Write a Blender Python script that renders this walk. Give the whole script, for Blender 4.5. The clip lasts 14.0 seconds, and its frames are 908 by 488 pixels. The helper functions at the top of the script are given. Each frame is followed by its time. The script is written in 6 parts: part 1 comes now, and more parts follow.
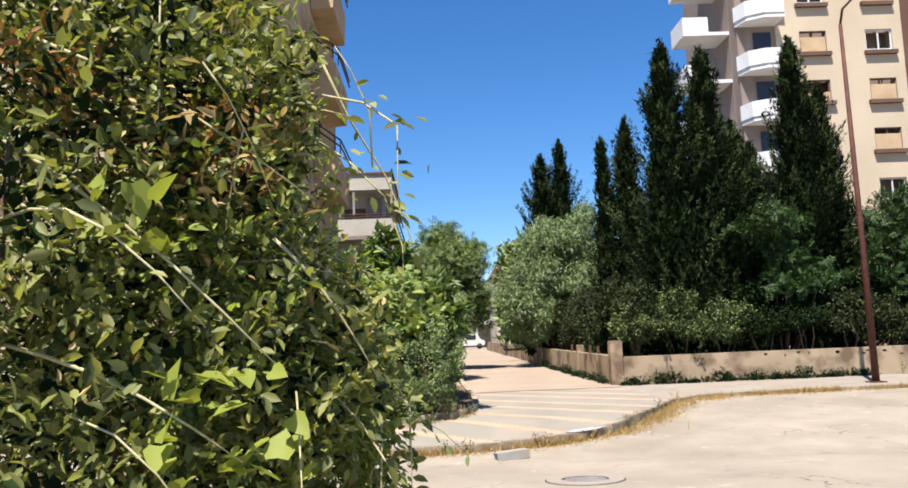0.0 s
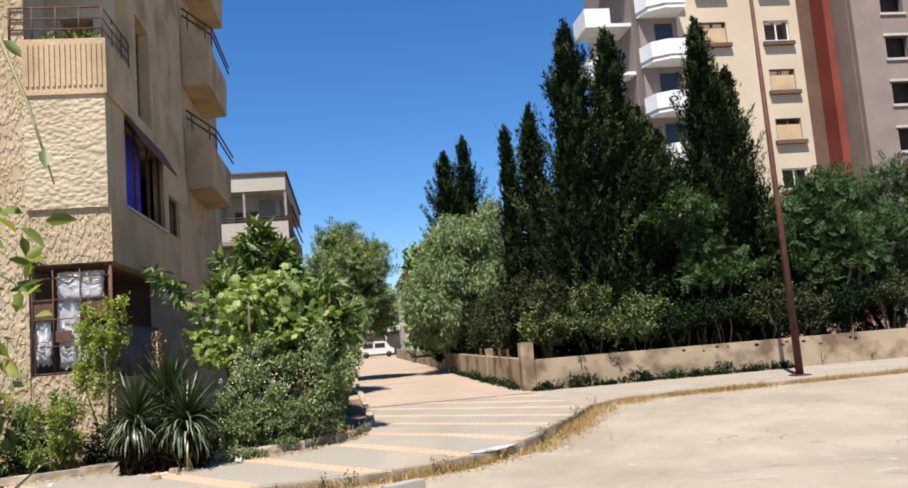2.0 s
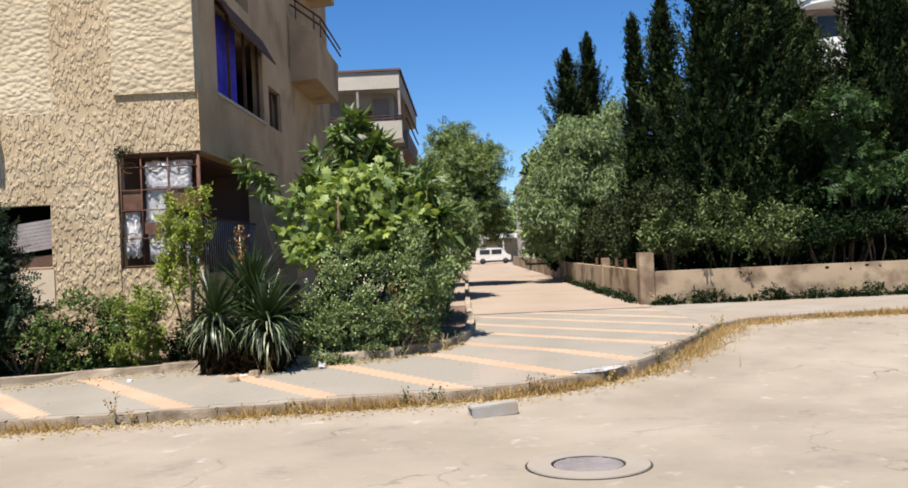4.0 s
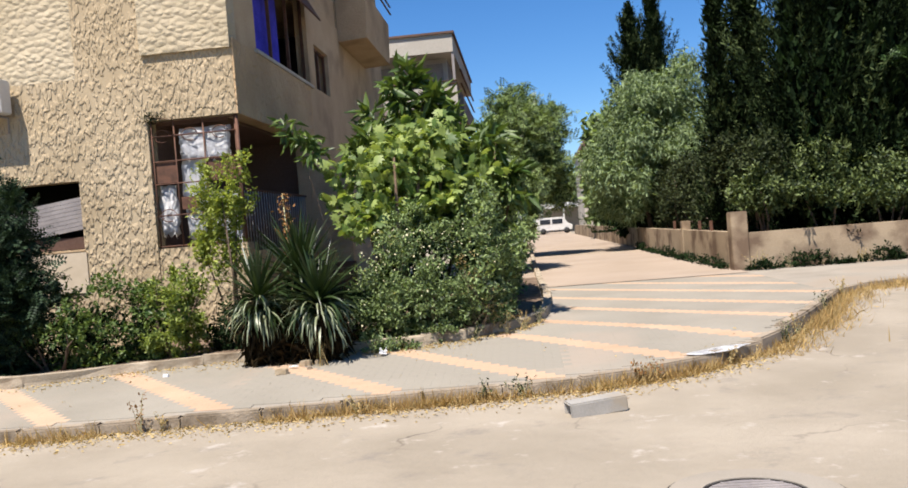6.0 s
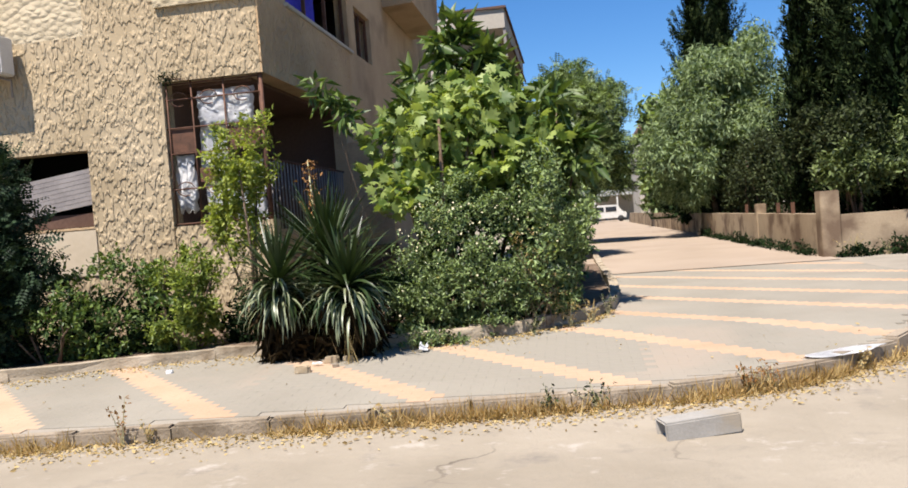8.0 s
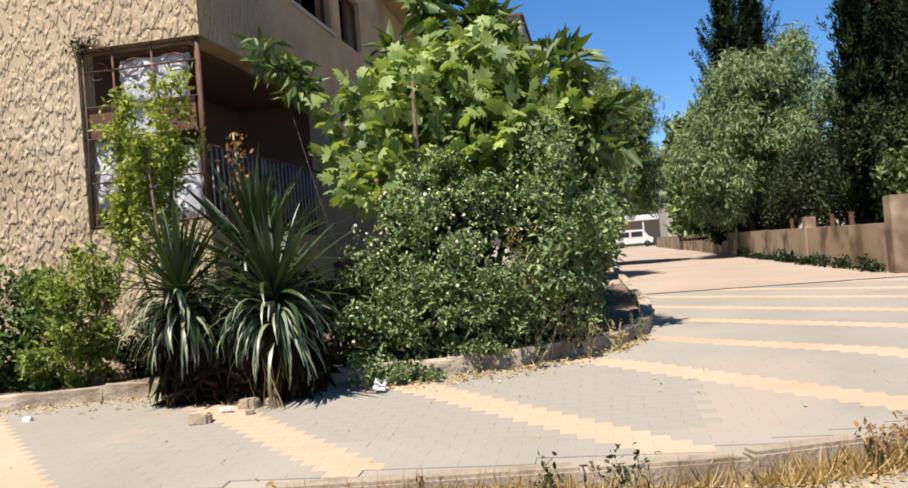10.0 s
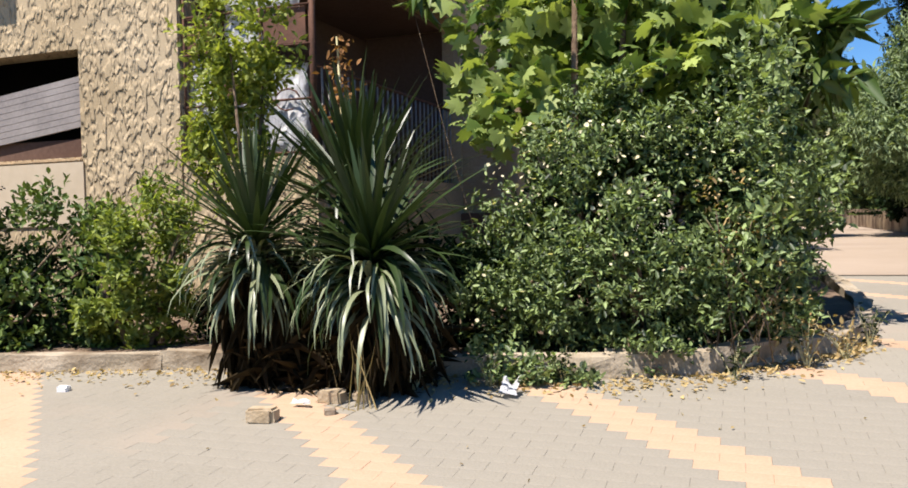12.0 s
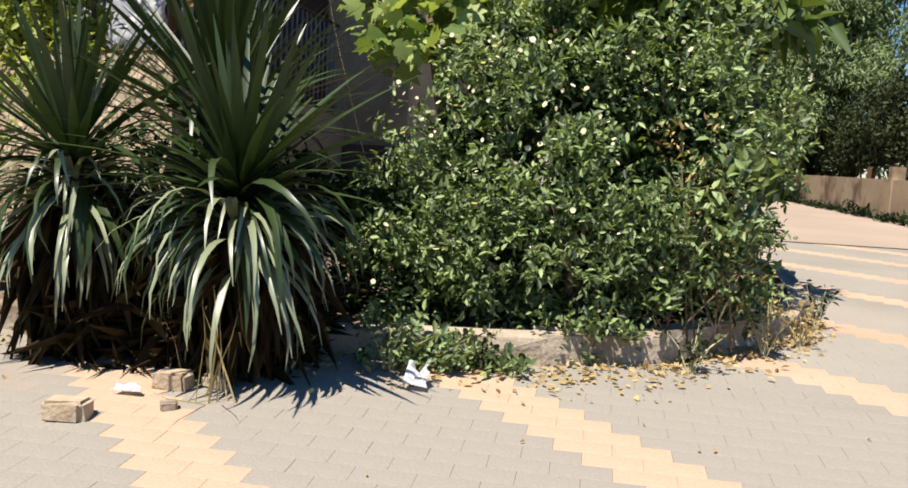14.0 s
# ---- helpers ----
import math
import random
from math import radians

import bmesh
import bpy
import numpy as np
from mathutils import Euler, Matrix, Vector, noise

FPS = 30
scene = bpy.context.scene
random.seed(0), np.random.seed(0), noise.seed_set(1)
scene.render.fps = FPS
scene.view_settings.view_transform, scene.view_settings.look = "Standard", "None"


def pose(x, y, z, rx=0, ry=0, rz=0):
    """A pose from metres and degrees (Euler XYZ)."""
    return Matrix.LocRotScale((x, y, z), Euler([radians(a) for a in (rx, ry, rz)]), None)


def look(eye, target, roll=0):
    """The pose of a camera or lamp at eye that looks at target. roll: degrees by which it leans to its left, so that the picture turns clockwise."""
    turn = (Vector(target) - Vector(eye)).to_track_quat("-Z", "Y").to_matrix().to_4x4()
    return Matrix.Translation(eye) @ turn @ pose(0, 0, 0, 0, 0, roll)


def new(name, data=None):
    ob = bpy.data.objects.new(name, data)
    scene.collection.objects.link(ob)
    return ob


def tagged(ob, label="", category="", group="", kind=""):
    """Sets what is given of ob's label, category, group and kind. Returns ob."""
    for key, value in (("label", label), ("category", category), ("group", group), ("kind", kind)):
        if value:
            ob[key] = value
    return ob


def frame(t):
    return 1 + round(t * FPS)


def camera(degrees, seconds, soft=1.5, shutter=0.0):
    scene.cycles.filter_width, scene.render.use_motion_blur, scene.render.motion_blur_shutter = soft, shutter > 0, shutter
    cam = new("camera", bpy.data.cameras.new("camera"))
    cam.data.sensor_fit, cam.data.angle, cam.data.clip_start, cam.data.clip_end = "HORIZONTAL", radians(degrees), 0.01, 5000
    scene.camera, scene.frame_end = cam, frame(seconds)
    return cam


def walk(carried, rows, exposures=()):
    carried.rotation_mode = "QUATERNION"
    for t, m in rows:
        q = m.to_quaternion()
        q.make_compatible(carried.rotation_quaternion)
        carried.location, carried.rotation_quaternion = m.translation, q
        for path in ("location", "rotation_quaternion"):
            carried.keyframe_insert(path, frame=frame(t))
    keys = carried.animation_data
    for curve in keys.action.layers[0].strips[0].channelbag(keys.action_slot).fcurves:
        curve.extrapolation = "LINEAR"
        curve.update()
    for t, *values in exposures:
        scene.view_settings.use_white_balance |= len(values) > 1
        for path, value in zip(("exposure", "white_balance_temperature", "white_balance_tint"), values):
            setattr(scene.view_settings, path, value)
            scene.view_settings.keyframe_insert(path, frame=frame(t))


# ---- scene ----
cam = camera(58.1, 14.0, soft=1.7)
PATH = [
    (0, (-0.439, 0.583, 2.063), (-0.382, 2.57, 2.284), -2.3),
    (0.5, (-0.233, 1.333, 2.048), (-0.125, 3.322, 2.232), -2.7),
    (1, (-0.089, 1.924, 2.039), (0.084, 3.909, 2.207), -2.9),
    (1.5, (0.028, 2.422, 2.067), (0.229, 4.399, 2.291), -4.6),
    (2, (0.107, 2.95, 2.022), (0.383, 4.918, 2.246), -4.6),
    (2.5, (0.207, 3.506, 1.957), (0.427, 5.487, 2.126), -2.7),
    (3, (0.325, 3.965, 1.979), (0.500, 5.955, 2.063), -1.8),
    (3.5, (0.455, 4.152, 1.963), (0.505, 6.151, 2.014), -1.7),
    (3.7, (0.507, 4.283, 1.953), (0.504, 6.283, 1.99), -1.8),
    (5.8, (0.258, 6.192, 1.873), (0.155, 8.189, 1.839), -4.9),
    (6, (0.2, 6.324, 1.845), (0.026, 8.316, 1.807), -4.7),
    (6.5, (0.11, 6.713, 1.828), (-0.127, 8.698, 1.776), -5.2),
    (7, (0.038, 7.128, 1.744), (-0.279, 9.102, 1.694), -6.0),
    (7.5, (-0.017, 7.576, 1.7), (-0.33, 9.55, 1.636), -5.4),
    (8, (-0.019, 8.022, 1.662), (-0.315, 9.999, 1.608), -4.5),
    (8.2, (-0.024, 8.231, 1.642), (-0.334, 10.206, 1.59), -4.7),
    (10.3, (0.011, 10.849, 1.276), (-0.359, 12.815, 1.302), -4.6),
    (10.5, (-0.028, 11.041, 1.26), (-0.487, 12.988, 1.277), -4.2),
    (11, (-0.092, 11.475, 1.267), (-0.613, 13.406, 1.287), -2.3),
    (11.5, (-0.266, 11.882, 1.276), (-0.812, 13.806, 1.232), -1.1),
    (12, (-0.51, 12.229, 1.289), (-1.171, 14.116, 1.225), -1.4),
    (12.5, (-0.66, 12.456, 1.277), (-1.46, 14.288, 1.221), -0.3),
    (13, (-0.816, 12.704, 1.284), (-1.553, 14.56, 1.187), 1.8),
    (13.5, (-0.941, 12.982, 1.266), (-1.37, 14.927, 1.090), 2.7),
    (14, (-1.004, 13.24, 1.275), (-1.344, 15.198, 1.060), 2.9),
]
walk(cam, [(t, look(eye, target, roll)) for t, eye, target, roll in PATH], [(0.0, 1.05, 5950, 15), (1.5, 0.95, 5950, 15), (3.0, 0.82, 5950, 15), (5.8, 0.86, 5950, 15), (10.5, 0.92, 6000, 15), (14.0, 0.92, 6000, 16)])

# ---- light ----
SUN = Vector((-0.42, -1.0, 2.05)).normalized()
world = bpy.data.worlds.new("sky_world")
scene.world = world
world.use_nodes = True
wn = world.node_tree
sky = wn.nodes.new("ShaderNodeTexSky")
sky.sky_type = "NISHITA"
sky.sun_disc = False
sky.sun_elevation = math.asin(SUN.z)
sky.sun_rotation = math.atan2(SUN.x, SUN.y)
sky.air_density, sky.dust_density, sky.ozone_density = 1.0, 0.0, 6.0
deep = wn.nodes.new("ShaderNodeHueSaturation")
deep.inputs["Saturation"].default_value = 1.2
wn.links.new(sky.outputs[0], deep.inputs["Color"])
wn.links.new(deep.outputs[0], wn.nodes["Background"].inputs[0])
wn.nodes["Background"].inputs[1].default_value = 0.071
sun = new("sun", bpy.data.lights.new("sun", "SUN"))
sun.data.energy, sun.data.angle, sun.data.color = 5.0, radians(0.5), (1.0, 0.9, 0.74)
sun.matrix_world = look(SUN * 50, (0, 0, 0))


# ---- materials ----
def nodes_of(name):
    m = bpy.data.materials.new(name)
    m.use_nodes = True
    return m, m.node_tree.nodes, m.node_tree.links, m.node_tree.nodes["Principled BSDF"]


def mixed(name, a, b, scale=6.0, fine=60.0, rough=0.85, bump=0.3, bump_scale=40.0, metal=0.0, dist=0.01, stain=None, stain_scale=0.7, spec=0.3, cover=0.52):
    """Two tones broken up at two scales, optional stains, fine relief."""
    m, n, l, p = nodes_of(name)
    tc = n.new("ShaderNodeTexCoord")
    n1, n2, n3 = (n.new("ShaderNodeTexNoise") for _ in range(3))
    for t, s in ((n1, scale), (n2, fine), (n3, bump_scale)):
        t.inputs["Scale"].default_value = s
        t.inputs["Detail"].default_value = 5
        l.new(tc.outputs["Object"], t.inputs["Vector"])
    add = n.new("ShaderNodeMath")
    add.operation = "MULTIPLY_ADD"
    l.new(n2.outputs[0], add.inputs[0])
    add.inputs[1].default_value = 0.6
    l.new(n1.outputs[0], add.inputs[2])
    ramp = n.new("ShaderNodeValToRGB")
    ramp.color_ramp.elements[0].position, ramp.color_ramp.elements[1].position = 0.55, 1.05
    ramp.color_ramp.elements[0].color, ramp.color_ramp.elements[1].color = (*a, 1), (*b, 1)
    l.new(add.outputs[0], ramp.inputs[0])
    out = ramp.outputs[0]
    if stain:
        n4 = n.new("ShaderNodeTexNoise")
        n4.inputs["Scale"].default_value, n4.inputs["Detail"].default_value = stain_scale, 8
        l.new(tc.outputs["Object"], n4.inputs["Vector"])
        r4 = n.new("ShaderNodeValToRGB")
        r4.color_ramp.elements[0].position, r4.color_ramp.elements[1].position = cover, cover + 0.16
        l.new(n4.outputs[0], r4.inputs[0])
        mx = n.new("ShaderNodeMix")
        mx.data_type = "RGBA"
        l.new(r4.outputs[0], mx.inputs["Factor"])
        l.new(out, mx.inputs[6])
        mx.inputs[7].default_value = (*stain, 1)
        out = mx.outputs[2]
    l.new(out, p.inputs["Base Color"])
    p.inputs["Roughness"].default_value, p.inputs["Metallic"].default_value = rough, metal
    p.inputs["Specular IOR Level"].default_value = spec
    if bump:
        bp = n.new("ShaderNodeBump")
        bp.inputs["Strength"].default_value, bp.inputs["Distance"].default_value = bump, dist
        l.new(n3.outputs[0], bp.inputs["Height"])
        l.new(bp.outputs[0], p.inputs["Normal"])
    return m


def foliage(name, dark, light, rough=0.5, through_light=0.3, spec=0.35):
    """Leaves: tone varies leaf by leaf, some light passes through."""
    m, n, l, p = nodes_of(name)
    geo = n.new("ShaderNodeNewGeometry")
    ramp = n.new("ShaderNodeValToRGB")
    ramp.color_ramp.elements[0].color, ramp.color_ramp.elements[1].color = (dark[0] * 1.05, dark[1], dark[2] * 0.7, 1), (light[0] * 1.05, light[1], light[2] * 0.7, 1)
    l.new(geo.outputs["Random Per Island"], ramp.inputs[0])
    l.new(ramp.outputs[0], p.inputs["Base Color"])
    p.inputs["Roughness"].default_value = rough
    p.inputs["Specular IOR Level"].default_value = spec
    tr = n.new("ShaderNodeBsdfTranslucent")
    hue = n.new("ShaderNodeMix")
    hue.data_type, hue.blend_type = "RGBA", "MULTIPLY"
    hue.inputs["Factor"].default_value = 1.0
    l.new(ramp.outputs[0], hue.inputs[6])
    hue.inputs[7].default_value = (1.5, 1.5, 0.6, 1)
    l.new(hue.outputs[2], tr.inputs[0])
    mix = n.new("ShaderNodeMixShader")
    mix.inputs[0].default_value = through_light
    l.new(p.outputs[0], mix.inputs[1])
    l.new(tr.outputs[0], mix.inputs[2])
    l.new(mix.outputs[0], n["Material Output"].inputs["Surface"])
    return m


def stucco(name, a, b, scale, stretch, strength, dist):
    """Hand-thrown plaster: scalloped relief, sandy tone, grime."""
    m, n, l, p = nodes_of(name)
    tc, mp = n.new("ShaderNodeTexCoord"), n.new("ShaderNodeMapping")
    mp.inputs["Scale"].default_value = stretch
    mp.inputs["Rotation"].default_value = (0, 0.35, 0)
    l.new(tc.outputs["Object"], mp.inputs[0])
    warp = n.new("ShaderNodeTexNoise")
    warp.inputs["Scale"].default_value = 3.0
    l.new(mp.outputs[0], warp.inputs["Vector"])
    vadd = n.new("ShaderNodeMixRGB")
    vadd.blend_type = "LINEAR_LIGHT"
    vadd.inputs[0].default_value = 0.06
    l.new(mp.outputs[0], vadd.inputs[1])
    l.new(warp.outputs["Color"], vadd.inputs[2])
    vor = n.new("ShaderNodeTexVoronoi")
    vor.feature = "SMOOTH_F1"
    vor.inputs["Scale"].default_value = scale
    vor.inputs["Smoothness"].default_value = 0.22
    l.new(vadd.outputs[0], vor.inputs["Vector"])
    big, fine = n.new("ShaderNodeTexNoise"), n.new("ShaderNodeTexNoise")
    big.inputs["Scale"].default_value, big.inputs["Detail"].default_value = 0.9, 7
    fine.inputs["Scale"].default_value, fine.inputs["Detail"].default_value = 70, 4
    l.new(tc.outputs["Object"], big.inputs["Vector"])
    l.new(tc.outputs["Object"], fine.inputs["Vector"])
    sm = n.new("ShaderNodeMath")
    sm.operation = "MULTIPLY_ADD"
    sm.inputs[1].default_value = 0.4
    l.new(fine.outputs[0], sm.inputs[0])
    l.new(big.outputs[0], sm.inputs[2])
    ramp = n.new("ShaderNodeValToRGB")
    ramp.color_ramp.elements[0].position, ramp.color_ramp.elements[1].position = 0.5, 0.9
    ramp.color_ramp.elements[0].color, ramp.color_ramp.elements[1].color = (*a, 1), (*b, 1)
    l.new(sm.outputs[0], ramp.inputs[0])
    l.new(ramp.outputs[0], p.inputs["Base Color"])
    p.inputs["Roughness"].default_value = 0.93
    p.inputs["Specular IOR Level"].default_value = 0.15
    inv = n.new("ShaderNodeMath")
    inv.operation = "MULTIPLY_ADD"
    inv.inputs[1].default_value = -1.0
    l.new(vor.outputs["Distance"], inv.inputs[0])
    l.new(sm.outputs[0], inv.inputs[2])
    bp = n.new("ShaderNodeBump")
    bp.inputs["Strength"].default_value, bp.inputs["Distance"].default_value = strength, dist
    l.new(inv.outputs[0], bp.inputs["Height"])
    l.new(bp.outputs[0], p.inputs["Normal"])
    return m


def strokes(name, a, b):
    """Plaster thrown on in short trowel strokes: raised flakes with crisp lower edges, sandy tone, grime."""
    m, n, l, p = nodes_of(name)
    tc, mp = n.new("ShaderNodeTexCoord"), n.new("ShaderNodeMapping")
    mp.inputs["Scale"].default_value, mp.inputs["Rotation"].default_value = (1.55, 1.3, 0.72), (0, 0.32, 0)
    l.new(tc.outputs["Object"], mp.inputs[0])

    def tex(scale, detail, src, bend=0.0):
        t = n.new("ShaderNodeTexNoise")
        t.inputs["Scale"].default_value, t.inputs["Detail"].default_value, t.inputs["Distortion"].default_value = scale, detail, bend
        l.new(src, t.inputs["Vector"])
        return t.outputs[0]

    flake = n.new("ShaderNodeMapRange")
    flake.interpolation_type = "SMOOTHSTEP"
    flake.inputs["From Min"].default_value, flake.inputs["From Max"].default_value = 0.4, 0.66
    l.new(tex(11.0, 1.6, mp.outputs[0], 0.3), flake.inputs["Value"])
    fine, big = tex(70, 4, tc.outputs["Object"]), tex(0.9, 7, tc.outputs["Object"])
    tone = n.new("ShaderNodeMath")
    tone.operation = "MULTIPLY_ADD"
    tone.inputs[1].default_value = 0.4
    l.new(fine, tone.inputs[0])
    l.new(big, tone.inputs[2])
    ramp = n.new("ShaderNodeValToRGB")
    ramp.color_ramp.elements[0].position, ramp.color_ramp.elements[1].position = 0.5, 0.9
    ramp.color_ramp.elements[0].color, ramp.color_ramp.elements[1].color = (*a, 1), (*b, 1)
    l.new(tone.outputs[0], ramp.inputs[0])
    l.new(ramp.outputs[0], p.inputs["Base Color"])
    p.inputs["Roughness"].default_value, p.inputs["Specular IOR Level"].default_value = 0.93, 0.15
    rise = n.new("ShaderNodeMath")
    rise.operation = "MULTIPLY_ADD"
    rise.inputs[1].default_value = 0.12
    l.new(fine, rise.inputs[0])
    l.new(flake.outputs[0], rise.inputs[2])
    bp = n.new("ShaderNodeBump")
    bp.inputs["Strength"].default_value, bp.inputs["Distance"].default_value = 1.0, 0.025
    l.new(rise.outputs[0], bp.inputs["Height"])
    l.new(bp.outputs[0], p.inputs["Normal"])
    return m


def asphalt():
    """Sun-bleached, dusty asphalt: sandy drifts, dark worn spots, grit and thin cracks."""
    m, n, l, p = nodes_of("worn_asphalt")
    tc = n.new("ShaderNodeTexCoord")

    def tex(scale, detail, rough=0.6):
        t = n.new("ShaderNodeTexNoise")
        t.inputs["Scale"].default_value, t.inputs["Detail"].default_value, t.inputs["Roughness"].default_value = scale, detail, rough
        l.new(tc.outputs["Object"], t.inputs["Vector"])
        return t.outputs[0]

    def ramp(src, a, b):
        r = n.new("ShaderNodeMapRange")
        r.inputs["From Min"].default_value, r.inputs["From Max"].default_value = a, b
        l.new(src, r.inputs["Value"])
        return r.outputs[0]

    def blend(f, a, b):
        x = n.new("ShaderNodeMix")
        x.data_type = "RGBA"
        l.new(f, x.inputs["Factor"])
        for k, c in ((6, a), (7, b)):
            if isinstance(c, tuple):
                x.inputs[k].default_value = (*c, 1)
            else:
                l.new(c, x.inputs[k])
        return x.outputs[2]

    dust = blend(ramp(tex(0.45, 9), 0.36, 0.64), (0.265, 0.228, 0.172), (0.35, 0.304, 0.235))
    worn = blend(ramp(tex(1.7, 10, 0.7), 0.56, 0.72), dust, (0.215, 0.19, 0.158))
    pale = blend(ramp(tex(3.1, 8, 0.65), 0.6, 0.7), worn, (0.41, 0.365, 0.305))
    grit = blend(ramp(tex(95, 3, 0.8), 0.6, 0.78), pale, (0.15, 0.125, 0.1))
    cells = n.new("ShaderNodeTexVoronoi")
    cells.feature = "DISTANCE_TO_EDGE"
    cells.inputs["Scale"].default_value = 0.55
    warp = n.new("ShaderNodeTexNoise")
    warp.inputs["Scale"].default_value, warp.inputs["Detail"].default_value = 1.6, 7
    l.new(tc.outputs["Object"], warp.inputs["Vector"])
    bend = n.new("ShaderNodeMixRGB")
    bend.blend_type = "LINEAR_LIGHT"
    bend.inputs[0].default_value = 0.5
    l.new(tc.outputs["Object"], bend.inputs[1])
    l.new(warp.outputs["Color"], bend.inputs[2])
    l.new(bend.outputs[0], cells.inputs["Vector"])
    line = ramp(cells.outputs["Distance"], 0.012, 0.003)
    some = n.new("ShaderNodeMath")
    some.operation = "MULTIPLY"
    l.new(line, some.inputs[0])
    l.new(ramp(tex(0.35, 3), 0.5, 0.66), some.inputs[1])
    l.new(blend(some.outputs[0], grit, (0.12, 0.1, 0.08)), p.inputs["Base Color"])
    p.inputs["Roughness"].default_value, p.inputs["Specular IOR Level"].default_value = 0.95, 0.1
    rise = n.new("ShaderNodeMath")
    rise.operation = "MULTIPLY_ADD"
    rise.inputs[1].default_value = 0.35
    l.new(tex(160, 4), rise.inputs[0])
    l.new(tex(9, 6), rise.inputs[2])
    bp = n.new("ShaderNodeBump")
    bp.inputs["Strength"].default_value, bp.inputs["Distance"].default_value = 0.7, 0.015
    l.new(rise.outputs[0], bp.inputs["Height"])
    l.new(bp.outputs[0], p.inputs["Normal"])
    return m


ASPHALT = asphalt()
LANE = mixed("lane_concrete", (0.3, 0.237, 0.175), (0.37, 0.298, 0.228), 0.5, 90, 0.95, 0.3, 120, spec=0.1)
SLAB = mixed("pavement_concrete", (0.25, 0.22, 0.175), (0.33, 0.295, 0.24), 1.2, 80, 0.95, 0.3, 90, stain=(0.3, 0.25, 0.19), stain_scale=0.6, spec=0.1)
KERB = mixed("kerb_concrete", (0.22, 0.178, 0.125), (0.35, 0.29, 0.215), 2.2, 60, 0.95, 0.9, 40, stain=(0.13, 0.1, 0.066), stain_scale=2.4, spec=0.1, cover=0.5)
SOIL = mixed("dry_soil", (0.1, 0.07, 0.05), (0.22, 0.16, 0.11), 4, 50, 1.0, 0.8, 30, dist=0.03, spec=0.05)
STUCCO = strokes("scalloped_stucco", (0.35, 0.27, 0.16), (0.465, 0.374, 0.242))
BROWNSTUCCO = strokes("brown_stucco", (0.42, 0.29, 0.16), (0.55, 0.395, 0.225))
RENDER_UP = stucco("knobbly_render", (0.4, 0.33, 0.212), (0.5, 0.42, 0.285), 11.0, (0.8, 0.9, 1.15), 0.75, 0.045)
PLASTER = mixed("beige_plaster", (0.4, 0.288, 0.17), (0.52, 0.388, 0.238), 1.0, 30, 0.95, 0.7, 22, dist=0.02, stain=(0.3, 0.215, 0.13), spec=0.1)
EDGING = mixed("pale_edging_concrete", (0.28, 0.23, 0.16), (0.42, 0.355, 0.265), 3.0, 60, 0.95, 0.9, 40, stain=(0.19, 0.145, 0.095), stain_scale=2.8, spec=0.1, cover=0.53)
WHITEWALL = mixed("cream_render", (0.45, 0.375, 0.265), (0.53, 0.445, 0.325), 0.4, 10, 0.95, 0.2, 12, spec=0.1)
PALE = mixed("pale_render", (0.38, 0.35, 0.29), (0.5, 0.46, 0.39), 0.5, 12, 0.95, 0.2, 12, stain=(0.4, 0.36, 0.3), spec=0.1)
WHITE = mixed("white_paint", (0.6, 0.6, 0.58), (0.7, 0.7, 0.68), 1.5, 40, 0.7, 0.1, 40)
REDSTRIPE = mixed("red_render", (0.16, 0.04, 0.03), (0.22, 0.06, 0.045), 0.6, 20, 0.9, 0.2, 20, spec=0.1)
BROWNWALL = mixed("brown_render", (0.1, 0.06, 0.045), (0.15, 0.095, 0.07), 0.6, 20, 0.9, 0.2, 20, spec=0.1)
GREYWALL = mixed("grey_render", (0.2, 0.16, 0.135), (0.26, 0.21, 0.18), 0.6, 20, 0.9, 0.2, 20, spec=0.1)
# Near-black: shade of unlit rooms put into colour; also the manhole's dark joint
DARK = mixed("interior_shade_and_joint", (0.02, 0.017, 0.015), (0.04, 0.035, 0.03), 2, 30, 0.9, 0)
IRON = mixed("rusty_iron", (0.08, 0.045, 0.03), (0.16, 0.08, 0.05), 8, 60, 0.75, 0.3, 60, metal=0.3)
RUSTPOLE = mixed("red_oxide_pole", (0.06, 0.024, 0.017), (0.12, 0.047, 0.032), 5, 50, 0.7, 0.3, 50, metal=0.2)
BARK = mixed("bark", (0.09, 0.06, 0.04), (0.2, 0.15, 0.1), 8, 40, 0.95, 1.0, 30, dist=0.02, spec=0.1)
CANE = mixed("pale_cane", (0.3, 0.27, 0.12), (0.5, 0.46, 0.26), 6, 40, 0.7, 0.3, 40)
WALLCON = mixed("weathered_concrete", (0.28, 0.215, 0.14), (0.38, 0.3, 0.2), 1.2, 30, 0.95, 0.5, 20, stain=(0.15, 0.105, 0.07), stain_scale=1.3, cover=0.46, spec=0.1)
YELLOW = mixed("yellow_paver", (0.385, 0.268, 0.174), (0.465, 0.334, 0.226), 1.6, 60, 0.95, 0.3, 90, stain=(0.42, 0.32, 0.22), stain_scale=1.1, spec=0.1)
GREY = mixed("grey_paver", (0.232, 0.211, 0.168), (0.294, 0.268, 0.217), 0.9, 70, 0.95, 0.3, 90, stain=(0.32, 0.265, 0.205), stain_scale=0.5, spec=0.1)
